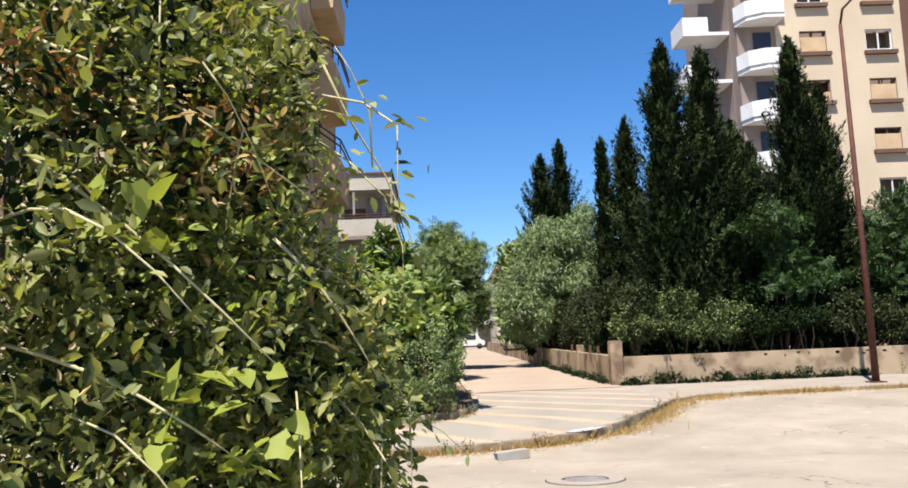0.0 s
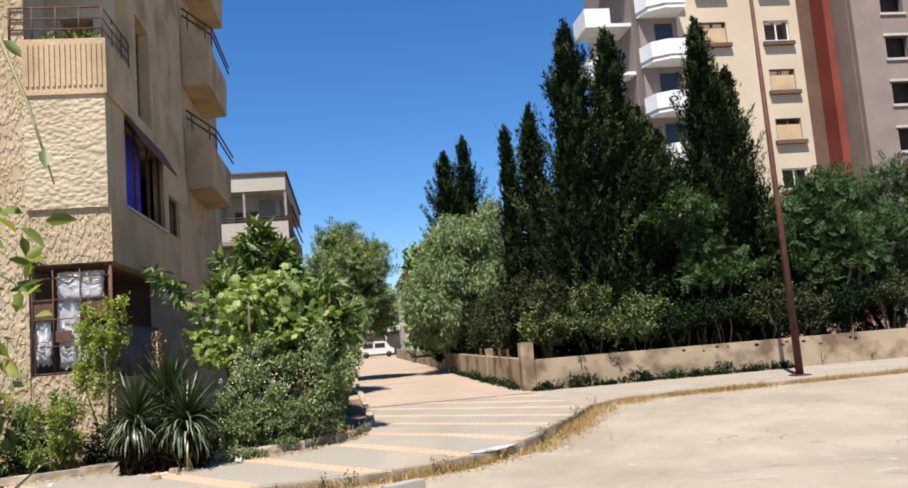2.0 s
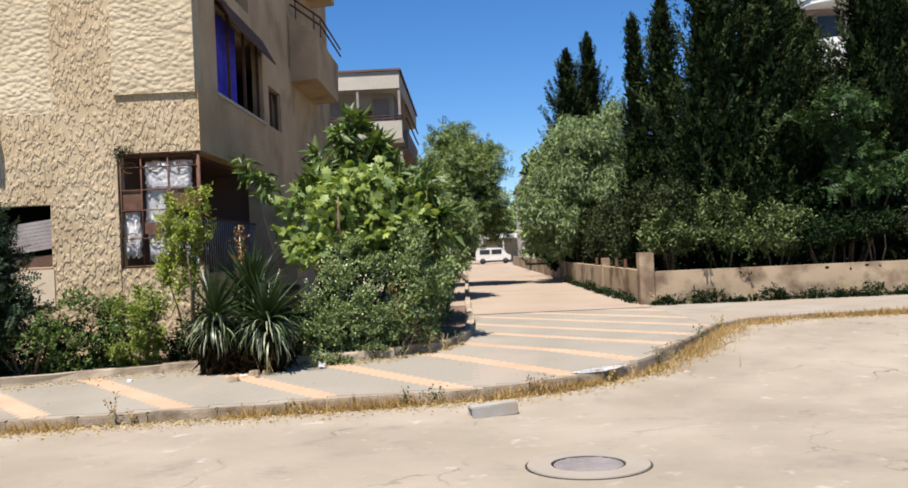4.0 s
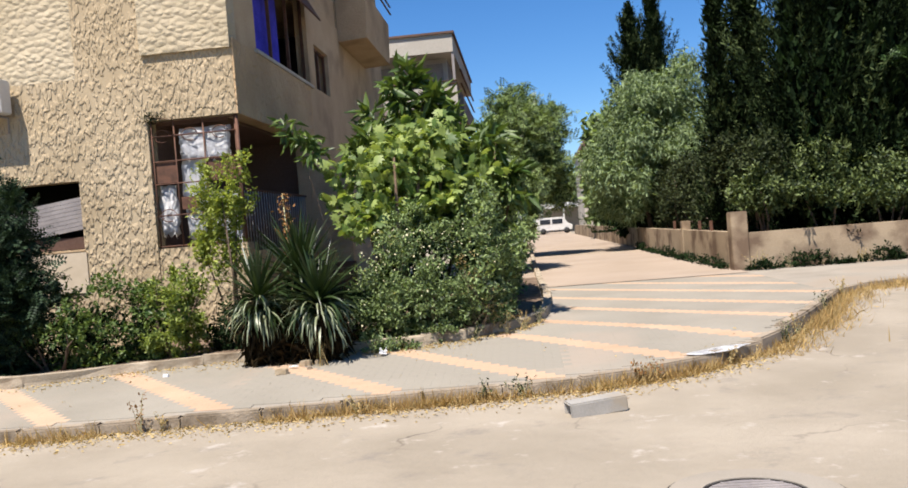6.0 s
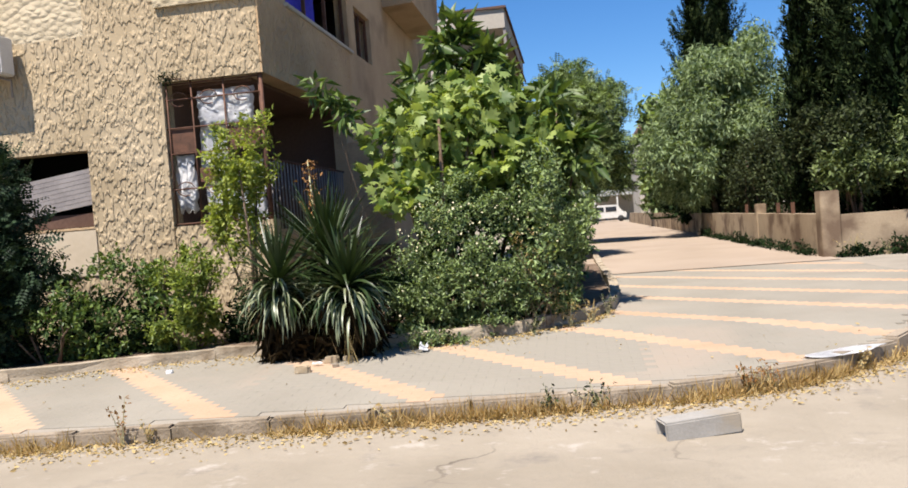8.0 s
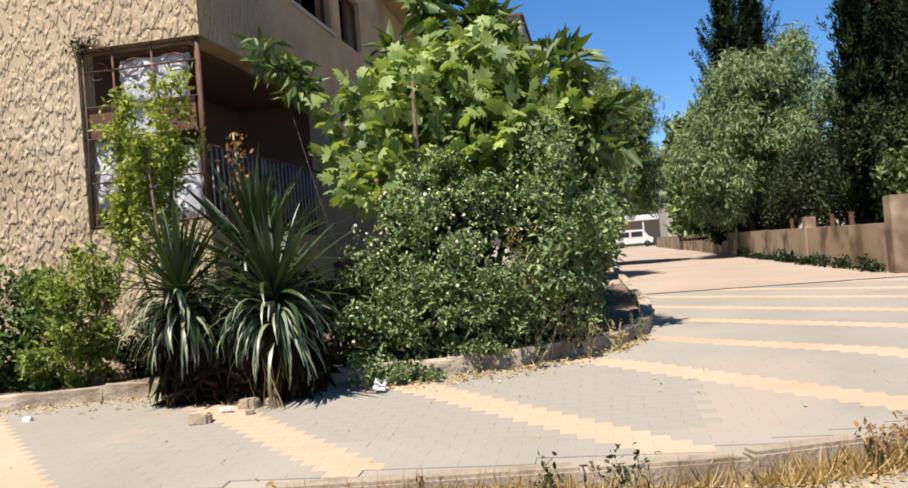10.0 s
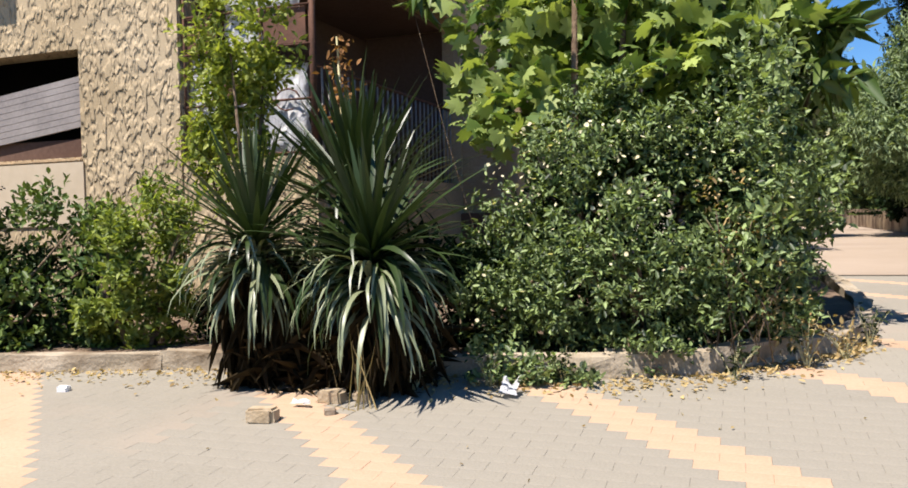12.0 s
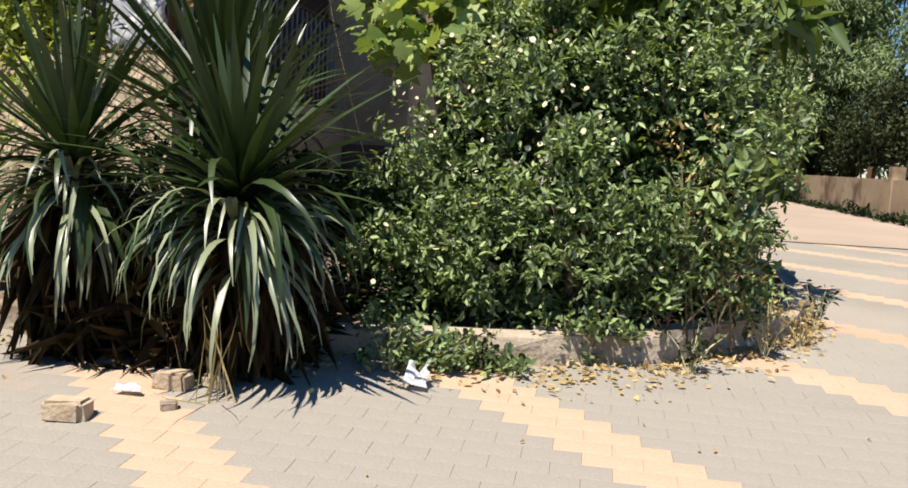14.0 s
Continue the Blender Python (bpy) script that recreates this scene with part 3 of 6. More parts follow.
# ---- corner house ----
house = thing("apartment_house", (-8, 22, 0.3), "sand-coloured stucco apartment house with balconies and barred veranda", "building")
FY, SX = 18.85, -4.14
under(house,
      wall("front_wall", "x", FY, 0.3, -16, -6.72, 0.2, 4.7, [(-8.28, -6.81, 2.0, 3.09)], STUCCO),
      wall("corner_pier", "x", FY, 0.3, -6.72, -5.6, 0.2, 15, [], STUCCO),
      wall("upper_left_front", "x", FY, 0.3, -16, -6.72, 4.7, 15, [], RENDER_UP),
      wall("upper_front_wall", "x", FY - 0.06, 0.36, -5.6, SX, 4.96, 7.14, [], RENDER_UP),
      wall("balcony_band", "x", FY, 0.3, -5.6, SX, 3.93, 4.96, [], STUCCO),
      wall("veranda_parapet", "x", FY + 0.02, 0.28, -5.6, SX, 0.2, 1.9, [], STUCCO),
      wall("side_wall", "y", SX, -0.25, FY + 0.3, 27.0, 0.2, 7.14, [(FY + 0.3, 23.0, 1.75, 3.93), (20.15, 23.75, 5.2, 7.13), (24.3, 25.6, 5.2, 6.2)], PLASTER),
      box("side_band", SX + 0.001, SX + 0.03, FY + 0.004, 23.6, 3.93, 5.115, BROWNSTUCCO),
      box("side_return_wall", SX + 0.002, -3.35, 23.02, 23.27, 0.3, 3.3, PLASTER, 0.01), box("return_plinth", SX + 0.002, -3.3, 22.9, 23.015, 0.3, 1.35, BROWNWALL, 0.01),
      wall("upper_wall", "x", 20.9, 0.25, -5.9, SX - 0.3, 7.3, 15.0, [(-5.6, -4.9, 7.35, 9.5)], PALE),
      wall("upper_side_wall", "y", SX - 0.05, -0.25, 20.9, 27.0, 7.14, 15.0, [(21.6, 22.9, 7.5, 9.9)], PLASTER),
      wall("balcony_parapet", "x", FY - 0.1, 0.14, -5.6, SX + 0.05, 7.14, 8.23, [], PLASTER),
      wall("balcony_parapet", "y", SX + 0.05, -0.14, FY + 0.04, 20.9, 7.14, 8.23, [], PLASTER),
      box("balcony_floor", -5.9, SX - 0.1, FY + 0.05, 20.9, 7.15, 7.3, PALE),
      box("balcony_ceiling", -5.9, SX, FY - 0.1, 20.9, 10.3, 10.5, PALE),
      wall("balcony_parapet", "x", FY - 0.1, 0.14, -5.6, SX + 0.05, 10.5, 11.4, [], PLASTER),
      wall("balcony_return_wall", "y", -5.9, -0.2, FY + 0.3, 20.9, 7.14, 15.0, [], PALE),
      box("back_wall", -16, SX - 0.3, 27.0, 27.25, 0.2, 15.0, PLASTER),
      box("floor_slab", -16, SX - 0.26, FY + 0.37, 26.9, 3.94, 4.1, PLASTER),
      box("floor_slab", -16, SX - 0.3, 21.2, 26.9, 7.0, 7.13, PLASTER),
      box("roof_slab", -16.2, SX + 0.2, FY - 0.2, 27.2, 15.0, 15.25, PLASTER),
      # veranda walls in dark brown, a tone that carries the shade inside
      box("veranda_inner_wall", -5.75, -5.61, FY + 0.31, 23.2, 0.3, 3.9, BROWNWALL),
      # ceiling sheet added in dark brown to stand for shade under the slab
      box("veranda_ceiling_shade", -5.6, SX - 0.26, FY + 0.31, 23.0, 3.88, 3.93, BROWNWALL),
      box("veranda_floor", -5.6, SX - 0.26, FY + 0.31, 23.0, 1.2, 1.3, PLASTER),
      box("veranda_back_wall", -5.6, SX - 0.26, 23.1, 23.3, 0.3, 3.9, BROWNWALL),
      # near-black backing walls stand for the unlit rooms behind the openings
      box("room_shade_wall", -16, -5.8, 21.0, 21.2, 0.3, 3.9, DARK),
      box("room_shade_wall", -16, SX - 0.5, 26.3, 26.5, 4.2, 6.9, DARK),
      box("room_shade_wall", -6.9, -6.7, 19.3, 26.2, 4.2, 6.9, DARK),
      box("rear_wing", -16, -4.22, 27.26, 34, 0.2, 15, PLASTER),
      box("window_sill", SX - 0.1, SX + 0.06, 20.05, 23.85, 5.12, 5.19, PALE, 0.01),
      box("window_sill", -8.3, -6.8, FY - 0.025, FY + 0.2, 1.955, 1.99, PLASTER, 0.01),
      box("lower_panel", -8.3, -6.78, FY - 0.02, FY - 0.004, 1.3, 1.95, WHITEWALL))
for zc in (7.15, 10.3, 13.45):
    bm = bmesh.new()
    prof = [(-4.2, zc - 0.25), (-3.45, zc - 0.2), (-3.4, zc + 1.0), (-4.2, zc + 1.65)]
    a = [bm.verts.new((x, 27.3, z)) for x, z in prof]
    b = [bm.verts.new((x, 31.0, z)) for x, z in prof]
    bm.faces.new(a), bm.faces.new(b[::-1])
    for k in range(4):
        bm.faces.new((a[k], b[k], b[(k + 1) % 4], a[(k + 1) % 4]))
    bmesh.ops.recalc_face_normals(bm, faces=bm.faces[:])
    bal = part("side_balcony", bm, PLASTER)
    under(house, bal)
    for off in (0.28, 0.5):
        r = tube("rail", [(-4.15, 27.35, zc + 1.65 + off), (-3.3, 27.35, zc + 1.0 + off), (-3.3, 30.9, zc + 1.0 + off)], 0.03, IRON)
        under(bal, r)
    for x, z in ((-4.0, zc + 1.5), (-3.5, zc + 1.2), (-3.32, zc + 0.95)):
        under(bal, tube("baluster", [(x, 27.35, z), (x, 27.35, z + 0.5)], 0.02, IRON))


def window_frame(axis, at, u0, u1, z0, z1, mat, bars=1, w=0.05, d=0.06):
    """A frame with upright bars, one mesh."""
    bm = bmesh.new()
    spans = [(u0, u1, z0, z0 + w), (u0, u1, z1 - w, z1), (u0, u0 + w, z0 + w, z1 - w), (u1 - w, u1, z0 + w, z1 - w)]
    for k in range(bars):
        c = u0 + (u1 - u0) * (k + 1) / (bars + 1)
        spans.append((c - w / 2, c + w / 2, z0 + w, z1 - w))
    for a, b, c, e in spans:
        add_box(bm, *((a, b, at, at + d) if axis == "x" else (at - d, at, a, b)), c, e)
    return part("window_frame", bm, mat)


# side window with a blue curtain and a propped shutter
win = thing("window", (SX, 22, 5.2), "wide side window with a blue curtain and propped brown shutter", "window")
bm = bmesh.new()
for i in range(24):
    y0, y1 = 20.25 + i * 0.085, 20.25 + (i + 1) * 0.085
    x0, x1 = SX - 0.22 - 0.04 * (i % 2), SX - 0.22 - 0.04 * ((i + 1) % 2)
    v = [bm.verts.new(p) for p in ((x0, y0, 5.22), (x1, y1, 5.22), (x1, y1, 7.0), (x0, y0, 7.0), (x0 - 0.01, y0, 5.22), (x1 - 0.01, y1, 5.22), (x1 - 0.01, y1, 7.0), (x0 - 0.01, y0, 7.0))]
    bm.faces.new((v[0], v[1], v[2], v[3])), bm.faces.new((v[7], v[6], v[5], v[4]))
under(win, part("curtain", bm, BLUE, label="deep blue curtain"), window_frame("y", SX - 0.08, 20.16, 23.74, 5.21, 7.12, IRON, 2))
sh = Matrix.Translation((SX, 22, 7.13)) @ Matrix.Rotation(radians(-28), 4, "Y")
bm = bmesh.new()
for k in range(9):
    add_box(bm, 0.0, 0.03, -1.8, 1.75, -0.075 * (k + 1), -0.075 * k - 0.012, sh)
under(win, part("shutter", bm, IRON, label="propped brown slatted shutter"))
win2 = thing("window", (SX, 25, 5.2), "small dark side window with a metal frame", "window")
under(win2, window_frame("y", SX - 0.08, 24.31, 25.59, 5.21, 6.19, IRON, 1))

# broken roller shutter in the front window
shut = thing("roller_shutter", (-7.54, FY + 0.1, 2.0), "grey broken roller shutter hanging askew in the window", "shutter")
mm = Matrix.Translation((-7.545, FY + 0.1, 2.5)) @ Matrix.Rotation(radians(-7), 4, "Y")
for k in range(8):
    bm = bmesh.new()
    add_box(bm, -0.725, 0.725, -0.012, 0.012, -0.26 + 0.065 * k, -0.2 + 0.065 * k, mm)
    under(shut, part("slat", bm, SLATGREY))
bm = bmesh.new()
add_box(bm, -8.27, -6.82, FY + 0.14, FY + 0.17, 2.01, 2.2)
under(shut, part("bottom_board", bm, BROWNWALL))

# veranda grille: front and side, sheets behind
grille = thing("window_grille", (-4.9, FY + 0.05, 1.9), "rusty iron veranda grille with square bars and panels", "grille")
for z in (1.93, 2.42, 2.92, 3.28, 3.68, 3.9):
    under(grille, tube("bar", [(-5.6, FY + 0.06, z), (SX + 0.0, FY + 0.06, z)], 0.012, IRON, 5))
for x in (-5.57, -5.2, -4.72, -4.17):
    under(grille, tube("bar", [(x, FY + 0.06, 1.9), (x, FY + 0.06, 3.93)], 0.014 if x < -4.2 else 0.03, IRON, 5))
for x in (-5.4, -4.95, -4.45):
    for z in (2.42, 3.68):
        under(grille, tube("scroll", [(x + 0.13 * math.cos(a), FY + 0.06, z + 0.1 * math.sin(a)) for a in np.linspace(0.2, 5.2, 9)], 0.008, IRON, 4))
for x0, x1, z0, z1 in ((-5.56, -5.22, 2.94, 3.27), (-4.7, -4.25, 2.94, 3.27), (-5.18, -4.9, 2.5, 2.7)):
    under(grille, box("rust_panel", x0, x1, FY + 0.08, FY + 0.09, z0, z1, IRON))
for y in np.arange(19.2, 22.9, 0.14):
    under(grille, tube("side_bar", [(SX - 0.1, y, 1.75), (SX - 0.1, y, 2.75)], 0.012, SLATGREY, 5))
under(grille, tube("side_rail", [(SX - 0.1, FY + 0.2, 2.76), (SX - 0.1, 22.95, 2.76)], 0.02, IRON, 5), tube("corner_post", [(SX - 0.06, FY + 0.1, 1.75), (SX - 0.06, FY + 0.1, 3.93)], 0.03, IRON, 6))


def sheet(x0, x1, z0, z1, y, seed):
    g = np.random.default_rng(seed)
    bm = bmesh.new()
    n = 9
    vs = [[bm.verts.new((x0 + (x1 - x0) * i / n + 0.015 * g.normal(), y + 0.03 * math.sin(i * 1.7 + j * 0.6 + seed) + 0.01 * g.normal(), z0 + (z1 - z0) * j / n - (0.09 * abs(math.sin(i * 1.1 + seed)) if j == 0 else 0))) for i in range(n + 1)] for j in range(n + 1)]
    for j in range(n):
        for i in range(n):
            bm.faces.new((vs[j][i], vs[j][i + 1], vs[j + 1][i + 1], vs[j + 1][i]))
    bmesh.ops.solidify(bm, geom=bm.faces[:], thickness=0.004)
    ob = part("hanging_sheet", bm, CLOTH, smooth=True)
    return tagged(ob, "crumpled white plastic sheet tied behind the veranda grille", "sheet", "sheets on the grille")


sheet(-5.14, -4.3, 3.3, 3.78, FY + 0.1, 1)
sheet(-5.14, -4.75, 2.05, 3.32, FY + 0.13, 2)
sheet(-5.56, -5.26, 2.15, 2.9, FY + 0.13, 3)
sheet(-4.85, -4.24, 1.98, 2.75, FY + 0.11, 4)

# air conditioner and its cable
ac = thing("air_conditioner", (-8.2, FY, 4.2), "white outdoor air conditioning unit on wall brackets", "air conditioner")
bm = bmesh.new()
add_box(bm, -8.55, -7.75, FY - 0.4, FY - 0.1, 4.22, 4.76)
bmesh.ops.bevel(bm, geom=bm.edges[:], offset=0.02, segments=2, affect="EDGES")
under(ac, part("body", bm, ALU))
bm = bmesh.new()
for r in (0.06, 0.11, 0.16, 0.2):
    add_tube(bm, [(-8.3 + r * math.cos(a), FY - 0.41, 4.49 + r * math.sin(a)) for a in np.linspace(0, 6.2832, 17)], 0.008, 4)
under(ac, part("fan_guard", bm, SLATGREY))
for x in (-8.5, -7.9):
    under(ac, tube("bracket", [(x, FY - 0.38, 4.2), (x, FY, 4.2), (x, FY, 3.95)], 0.02, SLATGREY, 5))
tagged(tube("wall_cable", [(-8.06, FY - 0.1, 4.76), (-8.06, FY - 0.1, 5.3), (-8.1, FY - 0.1, 6.4), (-8.08, FY - 0.1, 9)], 0.022, SLATGREY, 6), "grey insulated pipe running up the stucco wall", "pipe")

for k in range(15):
    x = -5.54 + 0.095 * k
    under(house, box("parapet_rib", x, x + 0.05, FY - 0.125, FY - 0.1, 7.3, 8.12, PLASTER))

# dry tuft caught under the balcony band, and things on the upper balcony
tuft = thing("dry_tuft", (-5.5, FY, 3.95), "dry dark plant tuft growing from the wall crack", "plant")
tp = np.stack([-5.5 + rng.normal(0, 0.1, 90), FY - 0.06 + rng.normal(0, 0.03, 90), 3.98 + rng.normal(0, 0.05, 90)], 1)
for k in range(5):
    under(tuft, tube("twig", [(-5.55, FY + 0.01, 3.98), (-5.55 + 0.09 * k, FY - 0.08, 4.03 - 0.03 * k), (-5.5 + 0.1 * k, FY - 0.1, 3.93)], [0.008, 0.006, 0.003], BARK, 4))
under(tuft, tagged(scatter_mesh("leaves", tp, rng.normal(0, 1, (90, 3)), *OVAL, 0.05 * np.ones(90), L_DARKSHADE), kind="stuff"))
for i, x in enumerate((-5.3, -4.9, -4.5)):
    pot = thing("flower_pot", (x, FY + 0.4, 7.3), "clay pot with a green plant on the balcony", "plant pot", "pots on the balcony")
    under(pot, tube("pot", [(x, FY + 0.4, 7.3), (x, FY + 0.4, 7.62)], [0.11, 0.15], BROWNWALL, 12))
    c, d = blobs([(x, FY + 0.4, 8.1, 0.25, 0.2, 0.45)], 350, 0.6)
    under(pot, scatter_mesh("plant", c, d, *OVAL, 0.09 * np.ones(350), L_SHRUB))
    under(pot, tube("stem", [(x, FY + 0.4, 7.55), (x, FY + 0.4, 8.0)], 0.012, BARK, 5))

# upper balcony rails
rail = thing("balcony_railing", (-5, FY, 8.23), "thin dark iron railing on the balcony parapet", "railing")
for z in (8.45, 8.66, 8.88):
    under(rail, tube("rail", [(-5.85, FY - 0.03, z), (SX - 0.02, FY - 0.03, z), (SX - 0.02, 20.8, z)], 0.018, IRON, 5))
for x in np.linspace(-5.85, SX - 0.02, 5):
    under(rail, tube("post", [(x, FY - 0.03, 8.22), (x, FY - 0.03, 8.9)], 0.016, IRON, 5))
for y in (19.5, 20.2, 20.8):
    under(rail, tube("post", [(SX - 0.02, y, 8.22), (SX - 0.02, y, 8.9)], 0.016, IRON, 5))

# ---- second house down the lane ----
house2 = thing("flat_roofed_house", (-8, 50, 0.3), "pale flat-roofed apartment house with long balconies", "building")
under(house2, wall("wall", "x", 46, 0.3, -14, -2.9, 0.2, 10.1, [(-5.2, -4.0, 8.6, 9.3), (-8.6, -7.0, 8.3, 9.6), (-5.4, -4.2, 5.4, 6.9), (-8.6, -7.0, 5.2, 7.0), (-5.4, -4.2, 2.2, 3.7)], PALE),
      box("wall", -14, -2.9, 46.4, 58, 0.2, 10.1, GREYWALL), box("roof_parapet", -14.3, -2.45, 44.6, 58.3, 10.1, 10.95, PALE), box("roof_edge", -14.4, -2.35, 44.5, 58.4, 10.95, 11.05, BROWNWALL),
      *[box("balcony_slab", -14, -2.35, 44.6, 46.0, z, z + 0.2, GREYWALL) for z in (7.4, 4.3)],
      *[box("balcony_parapet", -14, -2.4, 44.6, 44.75, z, z + 0.9, PALE) for z in (7.6, 4.5)],
      *[box("column", x, x + 0.12, 44.65, 44.77, z, z + 1.7, SLATGREY) for z in (8.4, 5.3) for x in (-8.0, -4.6, -2.55)],
      *[tube("rail", [(-14, 44.6, z), (-2.35, 44.6, z)], 0.035, IRON) for z in (8.6, 8.75, 5.5, 5.65)],
      *[box("shutter", a, b, 45.9, 45.96, z, z + 1.4, SLATGREY) for z in (8.45, 5.35) for a, b in ((-3.9, -3.1), (-6.8, -5.6))],
      *[box("side_balcony", -2.9, -2.3, 47, 56, z, z + 1.0, GREYWALL) for z in (7.4, 4.3)],
      *[tube("rail", [(-2.3, 46.5, z), (-2.3, 57, z)], 0.05, IRON) for z in (8.9, 9.6, 5.8)])

# ---- tower blocks behind the cypresses ----
tower = thing("tower_block", (24, 52, 0.3), "cream residential tower with white balconies and shuttered windows", "building")
floors = [2.9 + 2.87 * k for k in range(10)]
cols = ((20.95, 22.5), (24.75, 26.3))
# body and bay wall are grey, not cream, to carry the balconies' shade
under(tower, wall("wall", "x", 45, 0.35, 19.6, 26.9, 0.2, 34, [(a, b, z, z + 1.2) for z in floors for a, b in cols], WHITEWALL),
      box("body", 17.4, 26.85, 46.2, 54, 0.2, 34, GREYWALL), box("side_wall", 26.6, 26.9, 45.36, 54, 0.2, 34, WHITEWALL), box("bay_shade_wall", 17.4, 19.59, 45.1, 46.1, 0.2, 34, GREYWALL))
for k, z in enumerate(floors):
    for c, (a, b) in enumerate(cols):
        frame_ob = window_frame("x", 45.1, a + 0.01, b - 0.01, z + 0.01, z + 1.19, WHITE if (k + c) % 3 == 0 else BROWNWALL, 1, 0.07)
        frame_ob.name = "window"
        under(tower, frame_ob)
        under(frame_ob, box("sill", a - 0.15, b + 0.15, 44.75, 45.0, z - 0.3, z - 0.08, BROWNWALL))
        if (k + c) % 3 != 0:
            drop = 0.85 if (k * 2 + c) % 4 else 0.5
            under(frame_ob, box("roller_shutter", a + 0.05, b - 0.05, 45.04, 45.07, z + 0.02, z + drop, PLASTER))
for z in floors[2:]:
    bm = bmesh.new()
    pl = [(17.3, 45.1), (17.6, 44.1), (18.4, 43.6), (19.6, 43.6), (19.6, 45.1)]
    for h0, h1, grow in ((z - 1.3, z - 1.05, 0.0), (z - 1.05, z - 0.2, 0.05)):
        a = [bm.verts.new((x - grow, y - grow, h0)) for x, y in pl]
        b = [bm.verts.new((x - grow, y - grow, h1)) for x, y in pl]
        bm.faces.new(a[::-1]), bm.faces.new(b)
        for i in range(5):
            bm.faces.new((a[i], a[(i + 1) % 5], b[(i + 1) % 5], b[i]))
    bmesh.ops.recalc_face_normals(bm, faces=bm.faces[:])
    under(tower, part("balcony", bm, WHITE, label="white balcony front"))
    under(tower, box("balcony_window", 18.3, 19.3, 45.0, 45.06, z - 0.1, z + 1.2, GLASSY))
for z in floors[4:]:
    bm = bmesh.new()
    add_box(bm, 14.7, 17.4, 46.2, 48.5, z - 1.3, z - 1.1)
    add_box(bm, 14.7, 14.85, 46.2, 48.5, z - 1.1, z - 0.2)
    add_box(bm, 14.85, 16.2, 46.2, 46.35, z - 1.1, z - 0.2)
    under(tower, part("rear_balcony", bm, WHITE))
tower2 = thing("brown_tower_block", (33, 56, 0.3), "brown and grey tower block with a red vertical stripe", "building")
# the core is near-black so that rooms behind the windows read as unlit
under(tower2, box("recess_wall", 26.95, 32.5, 50, 66, 0.2, 34, BROWNWALL), box("stripe", 31.0, 31.5, 48.6, 49.9, 0.2, 34, REDSTRIPE),
      wall("wall", "x", 47, 0.4, 31.75, 49, 0.2, 34, [(a + 2.5, a + 4.0, z - 0.6, z + 0.8) for z in floors for a in (31.2, 35.2, 39.2)], GREYWALL), box("end_wall", 31.72, 31.8, 47.41, 66, 0.2, 34, GREYWALL), box("shade_core", 31.85, 48, 47.6, 66, 0.2, 34, DARK))
for z in floors:
    under(tower2, box("recess_window", 27.3, 28.1, 49.9, 49.99, z - 0.3, z + 0.8, WHITE))
    for a in (31.2, 35.2, 39.2):
        under(tower2, box("window_surround", a + 2.38, a + 4.12, 46.93, 47.0, z + 0.8, z + 0.95, PALE), box("window_surround", a + 2.38, a + 4.12, 46.9, 47.0, z - 0.75, z - 0.6, PALE))

# ---- garden wall ----
gwall = thing("garden_wall", (6, 25.6, 0.3), "low weathered concrete garden wall with square pillars", "wall", kind="structure")
under(gwall, box("front_wall", 5.25, 45, 25.4, 25.62, 0.2, 1.2, WALLCON), box("lane_wall", 4.95, 5.17, 25.76, 84, 0.2, 1.23, WALLCON))
for x0, y0, w, h in ((4.86, 25.34, 0.37, 1.7), (4.93, 31.5, 0.26, 1.5)):
    under(gwall, box("pillar", x0, x0 + w, y0, y0 + w, 0.2, h, WALLCON, 0.015))
chips = np.random.default_rng(21)
for k in range(11):
    x, z = 9.5 + 5.5 * chips.random(), 1.17 - 0.5 * chips.random() ** 2
    w, h = 0.03 + 0.06 * chips.random(), 0.02 + 0.03 * chips.random()
    bm = bmesh.new()
    rim = [bm.verts.new((x + w * math.cos(a) * (0.7 + 0.5 * chips.random()), 25.397, z - h + h * math.sin(a) * (0.7 + 0.5 * chips.random()))) for a in np.linspace(0, 6.2832, 8)[:7]]
    bmesh.ops.solidify(bm, geom=[bm.faces.new(rim)], thickness=0.02)
    under(gwall, part("spalled_patch", bm, BROWNWALL, label="dark spalled patch"))
for y in (28.2, 29.6, 33.4):
    under(gwall, box("fence_post", 5.02, 5.1, y, y + 0.06, 1.15, 1.5, IRON))
tagged(box("garden_ground", 5.25, 60, 25.7, 90, 0.2, 0.9, SOIL), "shaded garden soil behind the wall", "ground", kind="structure")

# ---- street lamp ----
lamp = thing("street_lamp", (11.35, 22.48, 0.36), "rust-red steel street lamp post with a short arm", "street lamp")
under(lamp, tube("pole", [(11.35, 22.48, 0.3), (11.33, 22.48, 5), (11.3, 22.48, 10.3)], [0.1, 0.075, 0.05], RUSTPOLE, 10),
      tube("arm", [(11.3, 22.48, 10.3), (11.33, 22.35, 10.7), (11.5, 22.1, 10.9), (11.9, 21.6, 10.95)], 0.035, RUSTPOLE, 8),
      box("base_plate", 11.15, 11.55, 22.28, 22.68, 0.34, 0.385, RUSTPOLE, 0.008))

